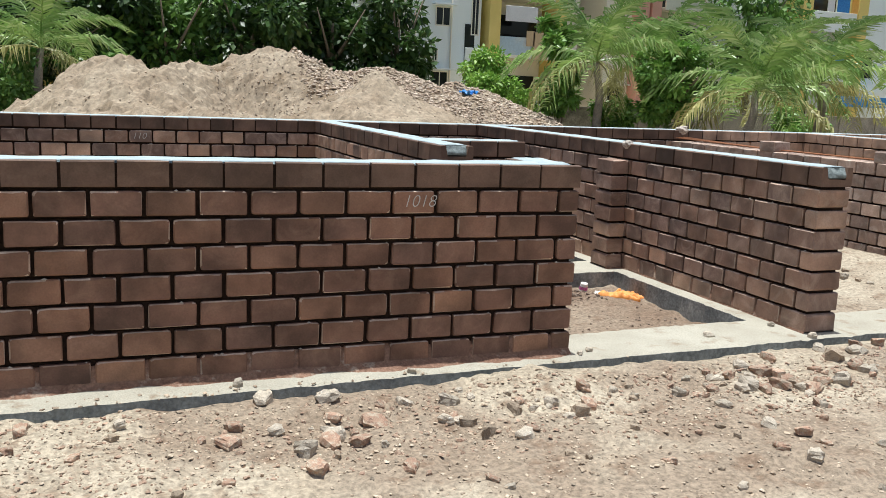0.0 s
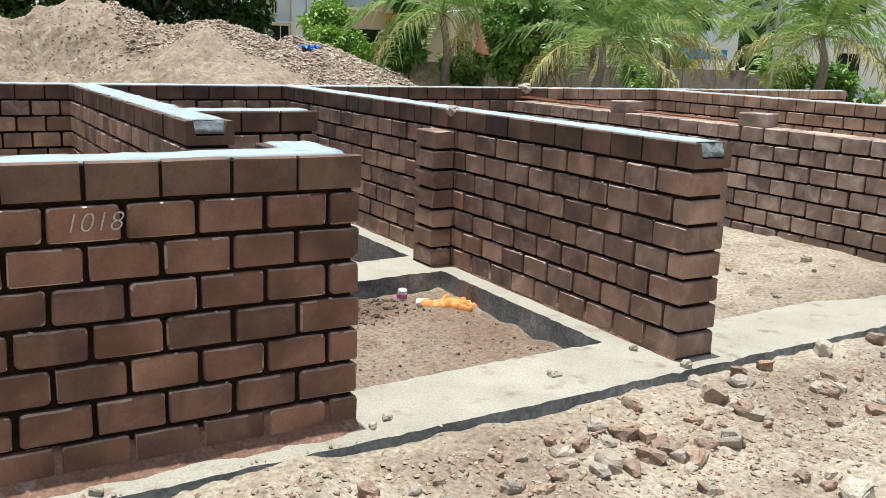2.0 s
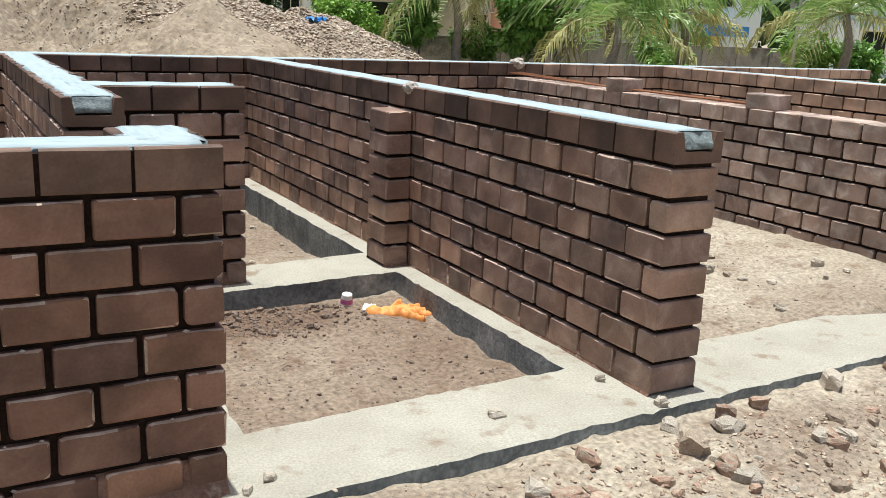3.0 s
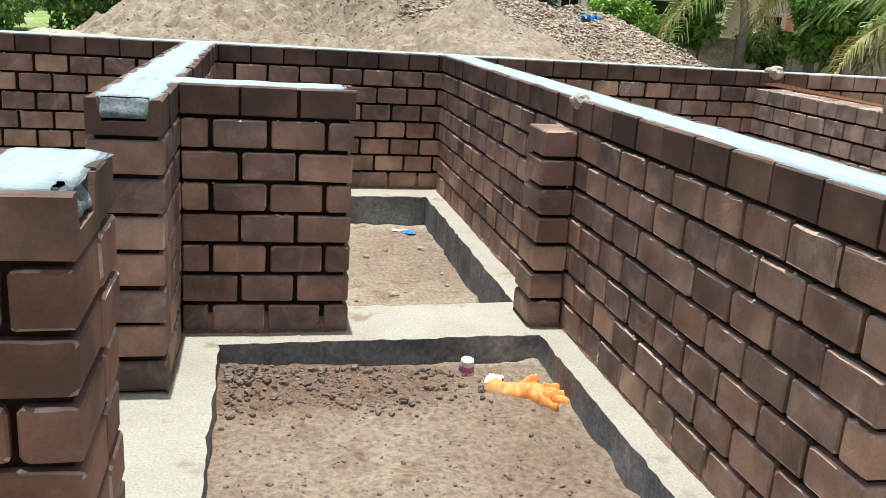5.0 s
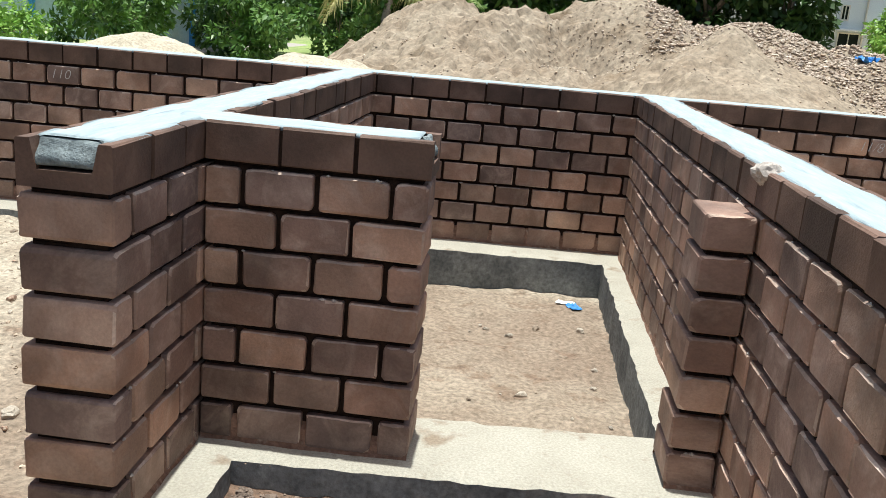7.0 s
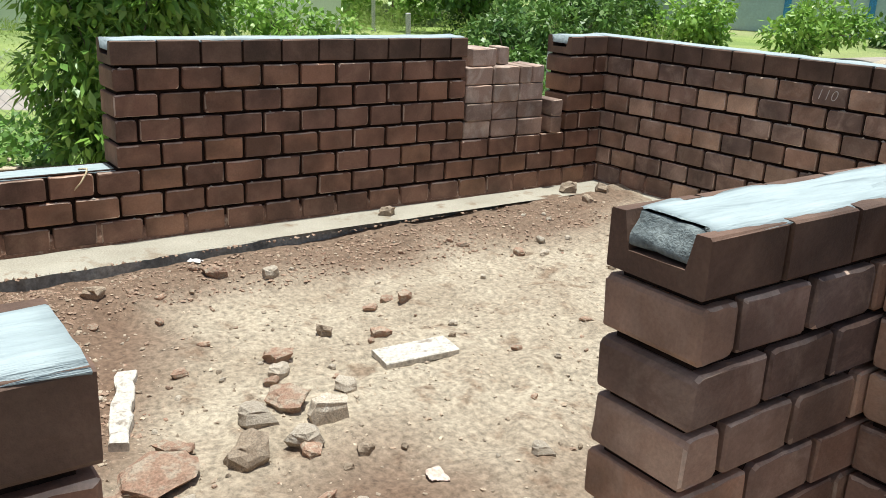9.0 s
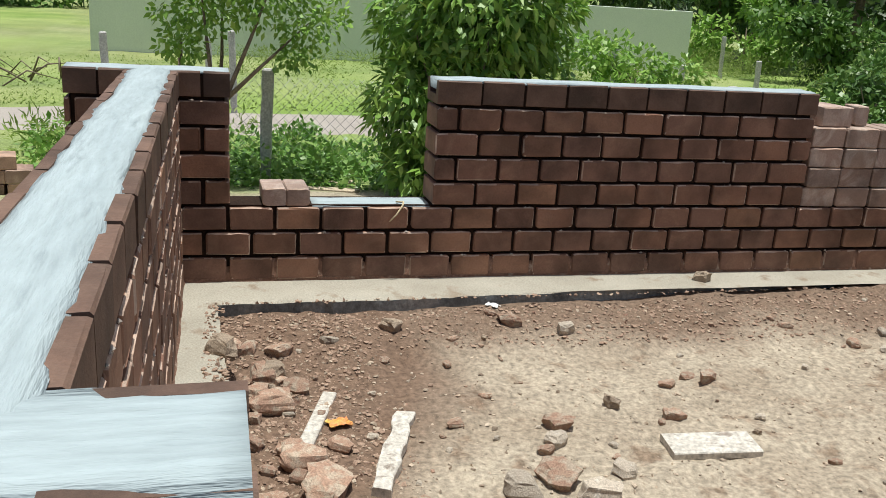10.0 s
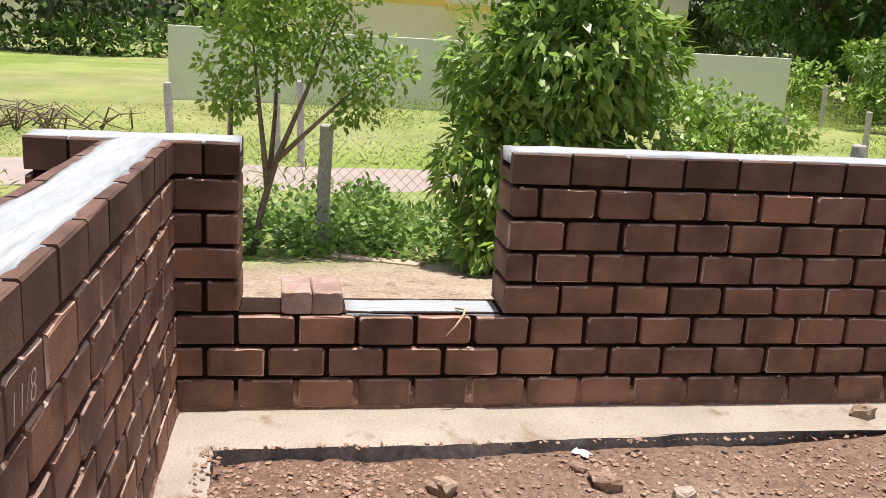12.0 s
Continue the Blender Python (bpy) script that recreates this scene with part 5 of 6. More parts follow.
def vegetation():
    r = random.Random(77)
    # bush by the first window, with long drooping leaves
    blobs = [(0, 0, 1.3, 0.75, 0.75, 0.7), (0.1, -0.55, 1.0, 0.5, 0.5, 0.6), (-0.1, 0.6, 1.2, 0.6, 0.6, 0.6), (0.2, 0.1, 2.1, 0.65, 0.7, 0.65), (0.3, -0.45, 0.45, 0.45, 0.45, 0.45),
             (0.0, 0.55, 2.0, 0.6, 0.6, 0.55), (-0.2, -0.5, 1.9, 0.55, 0.5, 0.5), (0.3, 0.3, 0.6, 0.55, 0.6, 0.5), (0.0, 0.1, 2.75, 0.55, 0.6, 0.5), (0.2, 1.05, 0.75, 0.45, 0.5, 0.4), (0.35, -0.1, 0.2, 0.4, 0.5, 0.3)]
    stems = [([(0, 0, -0.1), (0.05, 0.05, 0.8), (0, 0.1, 1.6), (0.05, 0.1, 2.6)], [0.05, 0.04, 0.03, 0.01])]
    for k in range(5):
        a = k * 1.26
        stems.append(([(0.03, 0, 0.1), (0.3 * math.cos(a), 0.3 * math.sin(a), 0.8), (0.65 * math.cos(a), 0.65 * math.sin(a), 1.7)], [0.03, 0.02, 0.006]))
    blobs = [tuple(q * 0.84 for q in b) for b in blobs]
    stems = [([tuple(q * 0.84 for q in p) for p in pts], rad) for pts, rad in stems]
    bush = plant("bush", -4.35, 6.78, blobs, 6800, 0.135, 0.027, LEAF_FRESH, "tall dense green bush with long drooping leaves", "bush", stems, seed=3, droop=0.6, gaps=0.2, shell=0.3)
    # Brighter green outer leaves: the crown's highlights are put into their colour.
    part("highlight_leaves", leaf_mesh("highlight_leaves", LEAF_BRIGHT, np.random.default_rng(8), blobs, 4600, 0.13, 0.026, droop=0.5, gaps=0.2, shell=0.75), bush, "lighter outer leaves standing for the bush's highlights")
    plant("bush", -4.4, 8.2, [(0, 0, 0.5, 0.6, 0.7, 0.4), (0.1, 0.6, 0.35, 0.5, 0.5, 0.3)], 2600, 0.1, 0.022, LEAF_BRIGHT, "low bright green shrub beside the bush", "bush", seed=4)
    # slender young tree
    st = [([(0, 0, -0.1), (0.02, 0.03, 0.5), (0.0, 0.1, 1.0), (0.05, 0.3, 1.7), (0.0, 0.5, 2.5)], [0.042, 0.036, 0.032, 0.02, 0.008]),
          ([(0, 0.06, 0.7), (0.1, -0.1, 1.3), (0.0, -0.35, 2.2)], [0.035, 0.025, 0.008]), ([(0, 0.1, 1.0), (0.2, 0.45, 1.4), (0.1, 0.95, 1.9)], [0.03, 0.02, 0.006]),
          ([(0, 0.05, 0.9), (-0.3, 0.0, 1.5), (-0.5, -0.1, 2.2)], [0.03, 0.02, 0.006])]
    tb = [(0, -0.4, 2.0, 0.55, 0.5, 0.4), (0.1, 0.3, 2.2, 0.6, 0.55, 0.45), (0.1, 0.95, 1.9, 0.5, 0.45, 0.35), (0, 0.4, 2.9, 0.7, 0.7, 0.5), (-0.4, -0.1, 2.5, 0.5, 0.5, 0.4), (0, -0.5, 2.7, 0.6, 0.6, 0.45), (0.1, 0.75, 1.45, 0.3, 0.3, 0.2), (0.0, -0.55, 1.55, 0.35, 0.3, 0.25)]
    tb = [(b[0] * 0.74, b[1] * 0.74 + 0.25, b[2] * 0.74 + 0.15, b[3] * 0.74, b[4] * 0.74, b[5] * 0.74) for b in tb]
    st = [([(p[0] * 0.74, p[1] * 0.74 + 0.16 * max(p[2], 0.0) * 0.74, p[2] * 0.8) for p in pts], [q * 0.8 for q in rad]) for pts, rad in st]
    plant("young_tree", -4.95, 4.5, tb, 4200, 0.072, 0.022, LEAF_BRIGHT, "slender young tree with small light green leaves", "tree", st, seed=6, gaps=0.45, shell=0.2)
    # weeds outside the west wall
    spots = []
    for k in range(110):
        x, y = r.uniform(-7.8, -4.3), r.uniform(2.8, 9.8)
        if x > -4.9 and 4.5 < y < 6.0:
            x -= 0.8
        h = r.uniform(0.1, 0.3)
        spots.append((x, y, float(lay(x, y)) + h * 0.5, r.uniform(0.2, 0.5), r.uniform(0.2, 0.5), h))
    rng = np.random.default_rng(12)
    tagged(new("weeds", leaf_mesh("weeds", LEAF_FRESH, rng, spots, 21000, 0.075, 0.026, droop=0.1, gaps=0.3, shell=0.3)), "low bright green weeds along the fence", "weeds", kind="stuff")
    tall = []
    for k in range(30):
        x, y = r.uniform(-7.9, -5.8), r.uniform(1.0, 16)
        h = r.uniform(0.15, 0.45)
        tall.append((x, y, float(lay(x, y)) + h * 0.5, 0.4, 0.5, h))
    for k in range(70):
        x, y = r.uniform(-28, -12.5), r.uniform(9, 26)
        h = r.uniform(0.2, 0.6)
        tall.append((x, y, float(lay(x, y)) + h * 0.5, r.uniform(0.5, 1.2), r.uniform(0.5, 1.2), h))
    for k in range(26):
        x, y = r.uniform(-28.5, -16), r.uniform(3, 12)
        tall.append((x, y, float(lay(x, y)) + 0.12, r.uniform(0.5, 1.2), r.uniform(0.5, 1.2), 0.18))
    tagged(new("scrub", leaf_mesh("scrub", GRASS, rng, tall, 34000, 0.13, 0.012, droop=-0.1, gaps=0.3, shell=0.2)), "rough green scrub and tall grass beyond the road", "scrub", kind="stuff")
    # grass tufts on the field
    n = 12000
    px, py = -11.2 - 9 * rng.random(n) ** 1.7, rng.uniform(-6, 14, n)
    pz = ground_z(px, py)
    h = 0.015 + 0.035 * rng.random(n)
    a = rng.uniform(0, 6.3, n)
    w = 0.008 + 0.014 * rng.random(n)
    v = np.stack([np.stack([px - np.cos(a) * w, py - np.sin(a) * w, pz], 1), np.stack([px + np.cos(a) * w, py + np.sin(a) * w, pz], 1), np.stack([px + rng.normal(0, 0.04, n), py + rng.normal(0, 0.04, n), pz + h], 1)], 1).reshape(-1, 3)
    tagged(new("grass", mesh_of("grass", v, np.arange(3 * n).reshape(-1, 3), GRASS)), "short uneven green grass on the field", "grass", kind="stuff")
    low = [(-4.7 + r.uniform(-0.3, 0.3), y, float(lay(-4.7, y)) + 0.35 + r.uniform(-0.1, 0.15), 0.5, 0.55, r.uniform(0.3, 0.5)) for y in np.arange(8.6, 16, 0.5)]
    tagged(new("low_hedge", leaf_mesh("low_hedge", LEAF_MID, rng, low, 6000, 0.09, 0.024, gaps=0.25, shell=0.3)), "low green hedge along the wall's outside", "hedge", kind="stuff")
    # hedge along the far side of the field
    hb = [(-47 + r.uniform(-2, 2), y, -0.2 + r.uniform(-0.3, 0.5), 1.6, 1.8, r.uniform(0.8, 1.5)) for y in np.arange(-52, 4, 1.6)]
    tagged(new("hedge", leaf_mesh("hedge", LEAF_MID, rng, hb, 7000, 0.5, 0.13, gaps=0.25, shell=0.4)), "long grey-green hedge beyond the field", "hedge", kind="stuff")
    # trees: (x, y, height, spread, leaves, material, label)
    spec = [(-3.5, 44, 9.5, 3.2, 3600, LEAF_DARK), (1.2, 42.5, 9, 3.0, 3600, LEAF_DARK), (5.0, 45, 10, 3.2, 3600, LEAF_DARK), (8.8, 43.5, 9, 3.0, 3600, LEAF_DARK), (11.6, 45.5, 10, 2.8, 3600, LEAF_DARK), (13.6, 40.5, 6.5, 1.7, 2400, LEAF_DARK), (-0.8, 40.5, 5, 2.2, 2600, LEAF_DARK), (3.4, 40.5, 5.5, 2.4, 2600, LEAF_MID), (7.0, 41, 5.5, 2.4, 2600, LEAF_DARK), (10.6, 41, 6.0, 2.2, 2600, LEAF_DARK),
            (-8.5, 41, 8, 3.0, 3000, LEAF_MID), (-29, 23.5, 8, 3.2, 3400, LEAF_MID), (-25.5, 27, 9, 3.4, 3400, LEAF_DARK), (-43, 27, 9, 3.2, 3000, LEAF_DARK), (-21, 31, 8, 3.0, 3200, LEAF_MID), (-33, 28, 10, 3.5, 3000, LEAF_DARK),
            (-48, -8, 9, 4.0, 2400, LEAF_DARK), (-52, -18, 9, 4.0, 2400, LEAF_DARK), (-50, 4, 8, 3.5, 2200, LEAF_DARK), (33, 40, 9, 3.0, 2600, LEAF_MID), (21.9, 30.2, 3.9, 1.35, 4200, LEAF_FRESH)]
    for k, (x, y, h, s, n, m) in enumerate(spec):
        rr = random.Random(k + 5)
        plant("tree", x, y, crown(rr, h, s, 20, 0.16 if y > 40 else 0.25), int(n * 1.5), 0.4 if h > 5 else 0.26, 0.11 if h > 5 else 0.07, m, "broad leafy tree with dark shade below its crown" if m is LEAF_DARK else "leafy green tree with an uneven crown", "tree", limbs(rr, h, s, 5, 0.22), seed=k + 30, gaps=0.3, shell=0.35, group="trees round the site")
    shrubs = [(16.6, 34.6, 3.2, 2.3, 9000, LEAF_BRIGHT, 0.2), (18.3, 33.2, 4.8, 1.0, 2400, LEAF_FRESH, 0.36), (21.4, 34.0, 1.5, 1.4, 2600, LEAF_FRESH, 0.22), (30.5, 33.0, 1.4, 1.5, 1800, LEAF_FRESH, 0.25), (33, 26.5, 1.7, 1.8, 1500, LEAF_BRIGHT, 0.25),
              (-7.2, 13.4, 1.5, 1.2, 3200, LEAF_MID, 0.12), (-8.6, 14.8, 1.4, 1.2, 2200, LEAF_MID, 0.13), (-10.5, 17.5, 1.6, 1.6, 2400, LEAF_MID, 0.16), (-11.8, 12.0, 1.5, 1.3, 2200, LEAF_BRIGHT, 0.14),
              (-13.5, 25.5, 1.5, 1.8, 2200, LEAF_BRIGHT, 0.2), (-10.8, 27.0, 1.4, 1.8, 2200, LEAF_BRIGHT, 0.2), (-16.5, 24.5, 1.7, 2.0, 2200, LEAF_MID, 0.22), (-8.4, 30.5, 2.4, 2.0, 2400, LEAF_MID, 0.24), (-5.4, 33, 2.6, 2.0, 2400, LEAF_MID, 0.24),
              (-3.2, 36.5, 2.6, 2.0, 2400, LEAF_MID, 0.26), (-7.0, 37, 3.0, 2.2, 2400, LEAF_DARK, 0.28), (0.6, 38.8, 2.4, 1.8, 2000, LEAF_MID, 0.26), (-11.5, 35, 2.6, 2.2, 2400, LEAF_MID, 0.26), (-20, 22, 2.0, 2.2, 2400, LEAF_MID, 0.24), (-23.5, 21.5, 2.4, 2.2, 2400, LEAF_BRIGHT, 0.24), (34.0, 25.0, 1.6, 1.6, 2400, LEAF_FRESH, 0.24)]
    for k, (x, y, h, s, n, m, ln) in enumerate(shrubs):
        rr = random.Random(k + 60)
        plant("shrub", x, y, crown(rr, h, s * 0.75, 11, 0.2), n, ln, ln * 0.28, m, "bright green leafy shrub" if m is LEAF_BRIGHT else "dense dark green shrub" if m is LEAF_DARK else "mid green leafy shrub", "shrub", limbs(rr, h * 0.8, s * 0.6, 4, 0.05), seed=k + 90, gaps=0.25, shell=0.3, group="shrubs round the site")
    palm(19.4, 32.0, 3.1, "coconut palm with arching green fronds", 1, 18, 1.3)
    palm(23.6, 28.0, 2.2, "coconut palm with arching and dry hanging fronds", 2, 20, 1.4)
    palm(31.2, 24.0, 2.7, "coconut palm with yellowing drooping fronds", 3, 18, 1.4)
    palm(27.6, 28.6, 2.6, "tall coconut palm before the boundary wall", 4, 17, 1.3)
    palm(22.8, 33.0, 3.4, "coconut palm behind the others", 7, 15, 1.25)
    pole = tubes_mesh("pole", [([(28.4, 24.0, -0.4), (28.42, 24.0, 4.0), (28.4, 24.0, 8.0)], [0.055, 0.05, 0.045])], POST, 10)
    tagged(new("pole", pole), "thin grey pole standing before the palms", "pole")
    palm(-1.5, 36.0, 2.6, "palm with greyish drooping fronds", 6, 15, 1.1)
    # woods in the distance
    fb = []
    for k in range(95):
        a = -2.2 + 3.75 * k / 94
        d = 84 + 7 * math.sin(k * 1.7)
        fb.append((d * math.sin(a), d * math.cos(a), 2.2 + 1.2 * math.sin(k * 2.3), 4.2, 4.2, 3.6))
    tagged(new("far_woods", leaf_mesh("far_woods", LEAF_DARK, rng, fb, 22000, 1.2, 0.4, gaps=0.15, shell=0.3)), "dark green woods in the distance", "woods", kind="stuff")


# ---- fences and roads ----
def post(x, y, h, w, label, group, lean=0.0):
    bm = bmesh.new()
    box_bm(bm, -w / 2, w / 2, -w / 2, w / 2, -0.25, h, w * 0.14, 1)
    bmesh.ops.subdivide_edges(bm, edges=[e for e in bm.edges if abs(e.verts[0].co.z - e.verts[1].co.z) > h * 0.5], cuts=9)
    for v in bm.verts:
        v.co += Vector((noise.noise(v.co * 9 + Vector((x, y, 0))), noise.noise(v.co * 9 + Vector((y, x, 3))), 0)) * w * 0.16
    ob = new("fence_post", bm_mesh("fence_post", bm, POST))
    ob.matrix_basis = Matrix.Translation((x, y, float(ground_z(x, y)))) @ Matrix.Rotation(lean, 4, "X")
    return tagged(ob, label, "post", group)


def fences():
    for k, y in enumerate((5.08, 7.6, 10.1, 12.6)):
        post(-5.4, y, 1.1 + 0.03 * (k % 2), 0.105, "rough grey stone fence post", "stone posts of the fence", 0.02 * (k % 3 - 1))
    for x, y, h in ((-10.6, 4.9, 1.25), (-11.2, 4.55, 1.1), (-10.6, 3.1, 1.15), (-14.0, 16.0, 0.95), (-14.0, 14.2, 0.8), (-20.5, 19.0, 1.2), (-13.5, 12.4, 1.1)):
        post(x, y, h, 0.1, "grey stone post beyond the road", "posts beyond the road", 0.03)
    for y0, y1 in ((3.95, 5.08), (5.08, 7.6)):
        fence = base("wire_fence", "sagging galvanised chain-link fence between stone posts", "fence", group="fence panels")
        g = float(lay(-5.4, 4.0)) + 0.05
        for k in range(-9, 26):
            for s in (1, -1):
                a, b = y0 + k * 0.1, y0 + k * 0.1 + 0.95
                pa, pb = (max(a, y0), min(b, y1))
                if pb - pa < 0.05:
                    continue
                za, zb = (pa - a), (pb - a)
                if s < 0:
                    za, zb = 0.95 - za, 0.95 - zb
                part("wire", tubes_mesh("wire", [([(-5.4, pa, g + za), (-5.39, (pa + pb) / 2, g + (za + zb) / 2 - 0.01), (-5.4, pb, g + zb)], [0.0022] * 3)], WIRE, 3), fence)
    xs = np.linspace(-10.9, -8.8, 7)
    ys = np.concatenate([np.arange(-60, -4, 4.0), np.arange(-4, 24, 0.7), np.arange(24, 60, 4.0)])
    X, Y = np.meshgrid(xs, ys)
    edge = (np.abs(X + 9.85) > 1.0) * 0.5 * fbm(X * 2, Y * 0.9, 3, 3)
    v = np.stack([X + edge, Y, ground_z(X, Y) + 0.03 - 0.03 * (np.abs(X + 9.85) > 1.0)], -1).reshape(-1, 3)
    i = (np.arange(len(ys) - 1)[:, None] * 7 + np.arange(6)[None, :]).ravel()
    tagged(new("road", mesh_of("road", v, np.stack([i, i + 1, i + 8, i + 7], 1), ROAD, True)), "narrow dusty grey lane beside the field", "road", kind="structure")


def long_wall(name, p, q, z0, z1, thick, material, label, pier=0.0, pier_mat=None, cope=None):
    p, q = Vector((*p, 0)), Vector((*q, 0))
    L, a = (q - p).length, math.atan2(q.y - p.y, q.x - p.x)
    ob = base(name, label, "wall", Matrix.Translation(p) @ Matrix.Rotation(a, 4, "Z"), kind="structure")
    part("wall_face", box("wall_face", 0, L, -thick / 2, thick / 2, z0, z1, material, 0.01), ob)
    if cope:
        part("coping", box("coping", -0.04, L + 0.04, -thick / 2 - 0.04, thick / 2 + 0.04, z1 + 0.002, z1 + 0.07, cope, 0.01), ob)
    if pier:
        k = 0
        while k * pier < L:
            part("pier", box("pier", k * pier - 0.13, k * pier + 0.13, -thick / 2 - 0.06, thick / 2 + 0.06, z0, z1 + 0.05, pier_mat or material, 0.01), ob)
            k += 1
    return ob


# ---- houses ----
def window(parent, x, z, w, h, y, shade=True, wall_mat=None):
    """A window in a front that looks to -y: frame, pane, sill and a concrete ledge above."""
    win = part("window", box("window", x - w / 2, x + w / 2, y - 0.015, y + 0.06, z, z + h, GLASS), parent, "dark window pane")
    bm = bmesh.new()
    t = 0.06
    for a, b, c, d in ((x - w / 2 - t, x - w / 2, z - t, z + h + t), (x + w / 2, x + w / 2 + t, z - t, z + h + t), (x - w / 2, x + w / 2, z + h, z + h + t), (x - w / 2, x + w / 2, z - t, z), (x - 0.02, x + 0.02, z, z + h)):
        box_bm(bm, a, b, y - 0.05, y + 0.02, c, d)
    part("frame", bm_mesh("frame", bm, PAINT_CREAM), win)
    if shade:
        part("ledge", box("ledge", x - w / 2 - 0.25, x + w / 2 + 0.25, y - 0.5, y + 0.02, z + h + 0.12, z + h + 0.2, wall_mat or PAINT_WHITE, 0.01), win)
    return win


def balcony(parent, x0, x1, z, y, depth, rail_mat, slab_mat):
    b = part("balcony", box("balcony", x0, x1, y - depth, y, z - 0.16, z, slab_mat, 0.01), parent)
    part("parapet", box("parapet", x0 + 0.02, x1 - 0.02, y - depth + 0.01, y - depth + 0.13, z + 0.002, z + 0.95, rail_mat, 0.01), b)
    part("opening", box("opening", x0 + 0.3, x1 - 0.3, y - 0.04, y + 0.05, z + 0.05, z + 2.2, GLASS), b, "dark doorway behind the balcony")
    return b


def house(x0, x1, y, depth, z0, height, material, label, group="houses round the site", turn=None):
    ob = base("apartment_building", label, "building", turn, group)
    part("wall", box("wall", x0, x1, y, y + depth, z0, z0 + height, material, 0.02), ob)
    part("roof", box("roof", x0 - 0.25, x1 + 0.25, y - 0.25, y + depth + 0.25, z0 + height + 0.002, z0 + height + 0.2, material, 0.02), ob)
    return ob


def houses():
    g = -0.3
    # mint-white block behind the heap
    h = house(13.6, 19.65, 45.0, 9, g, 10.5, PAINT_WHITE, "pale mint-white apartment block with small windows")
    for x, z, w, hh, s in ((17.48, 4.78, 0.73, 0.86, True), (15.36, 4.15, 0.34, 0.95, False), (17.08, 2.95, 0.24, 0.55, False), (17.4, 0.75, 0.85, 1.6, True), (19.3, 4.4, 0.34, 1.8, False), (17.4, 7.8, 0.8, 1.1, True), (15.4, 7.8, 0.6, 1.1, True)):
        window(h, x, z, w, hh, 45.0, s)
    for x in (15.95, 17.95):
        part("pipe", tubes_mesh("pipe", [([(x, 44.93, g), (x, 44.93, 10)], [0.045, 0.045])], PAINT_CREAM, 8), h, "pale drain pipe")
    ac = part("air_conditioner", box("air_conditioner", 14.6, 15.45, 44.6, 44.99, 5.3, 5.85, PAINT_CREAM, 0.03), h, "boxy white outdoor unit")
    part("fan_grille", tubes_mesh("fan_grille", [([(15.05, 44.58, 5.57), (15.05, 44.61, 5.57)], [0.2, 0.2])], GLASS, 14), ac)
    balcony(h, 18.45, 19.6, 2.7, 45.0, 0.9, PAINT_WHITE, PAINT_WHITE)
    # yellow-pillared block
    h = house(19.9, 26.3, 46.4, 9, g, 10.5, PAINT_CREAM, "cream apartment block with yellow pillars and balconies")
    for x in (20.3, 24.26):
        part("pillar", box("pillar", x - 0.33, x + 0.33, 44.6, 46.4, g, 10, PAINT_YELLOW, 0.02), h, "yellow painted pillar")
    for z in (0.2, 3.45, 6.5):
        b = balcony(h, 20.65, 23.92, z, 46.4, 1.6, PAINT_BLUE, PAINT_CREAM)
        for k, (x, m, w, z0, z1) in enumerate(((21.9, CLOTH_W, 1.9, 1.75, 2.55), (23.1, CLOTH_T, 0.9, -0.2, 1.25), (22.5, CLOTH_T, 0.5, 0.5, 1.3))):
            if z > 1:
                part("laundry", box("laundry", x - w / 2, x + w / 2, 44.72, 44.76, z + z0, z + z1, m, 0.01), b, "hanging washing")
    for k in range(26):
        part("louvre", box("louvre", 24.62, 25.95, 46.32, 46.39, 0.5 + k * 0.3, 0.68 + k * 0.3, PAINT_CREAM, 0.01), h)
    # block with salmon pillars
    h = house(27.6, 34.4, 45.6, 9, g, 10.5, PAINT_CREAM, "cream apartment block with salmon pillars")
    for x, w in ((29.55, 0.26), (30.3, 0.32)):
        part("pillar", box("pillar", x - w, x + w, 44.6, 45.6, g, 10, PAINT_PINK, 0.02), h, "salmon painted pillar")
    for z in (0.3, 3.4, 6.6):
        balcony(h, 30.8, 34.0, z, 45.6, 1.1, PAINT_CREAM, PAINT_CREAM)
    window(h, 28.5, 3.9, 0.9, 1.6, 45.6, False)
    window(h, 28.5, 0.7, 1.0, 1.3, 45.6, True, PAINT_CREAM)
    # blue-white block with balconies
    h = house(35.9, 47.0, 42.4, 9, g, 9.5, PAINT_WHITE, "blue-white apartment block with yellow pillars and washing")
    for x in (37.7, 41.75):
        part("pillar", box("pillar", x - 0.36, x + 0.36, 40.9, 42.4, g, 9, PAINT_YELLOW, 0.02), h, "yellow painted pillar")
    for z in (2.9, 5.75):
        b = balcony(h, 38.1, 41.35, z, 42.4, 1.45, PAINT_WHITE, PAINT_WHITE)
        for x, m, w in ((39.3, CLOTH_W, 0.5), (40.2, BLUE, 0.9), (41.05, CLOTH_O, 0.5)):
            part("laundry", box("laundry", x - w / 2, x + w / 2, 40.88, 40.92, z + 0.95, z + 1.75, m, 0.01), b, "hanging washing")
    window(h, 43.4, 3.2, 1.9, 1.6, 42.4, False)
    window(h, 38.9, 0.5, 1.5, 1.5, 42.4, True)
    part("awning", box("awning", 40.4, 44.2, 40.7, 42.4, 1.95, 2.05, PAINT_AZURE, 0.02), h, "blue sheet awning")
    part("awning_skirt", box("awning_skirt", 40.4, 44.2, 40.66, 40.7, 1.45, 2.05, PAINT_AZURE, 0.01), h, "blue sheet hanging from the awning")
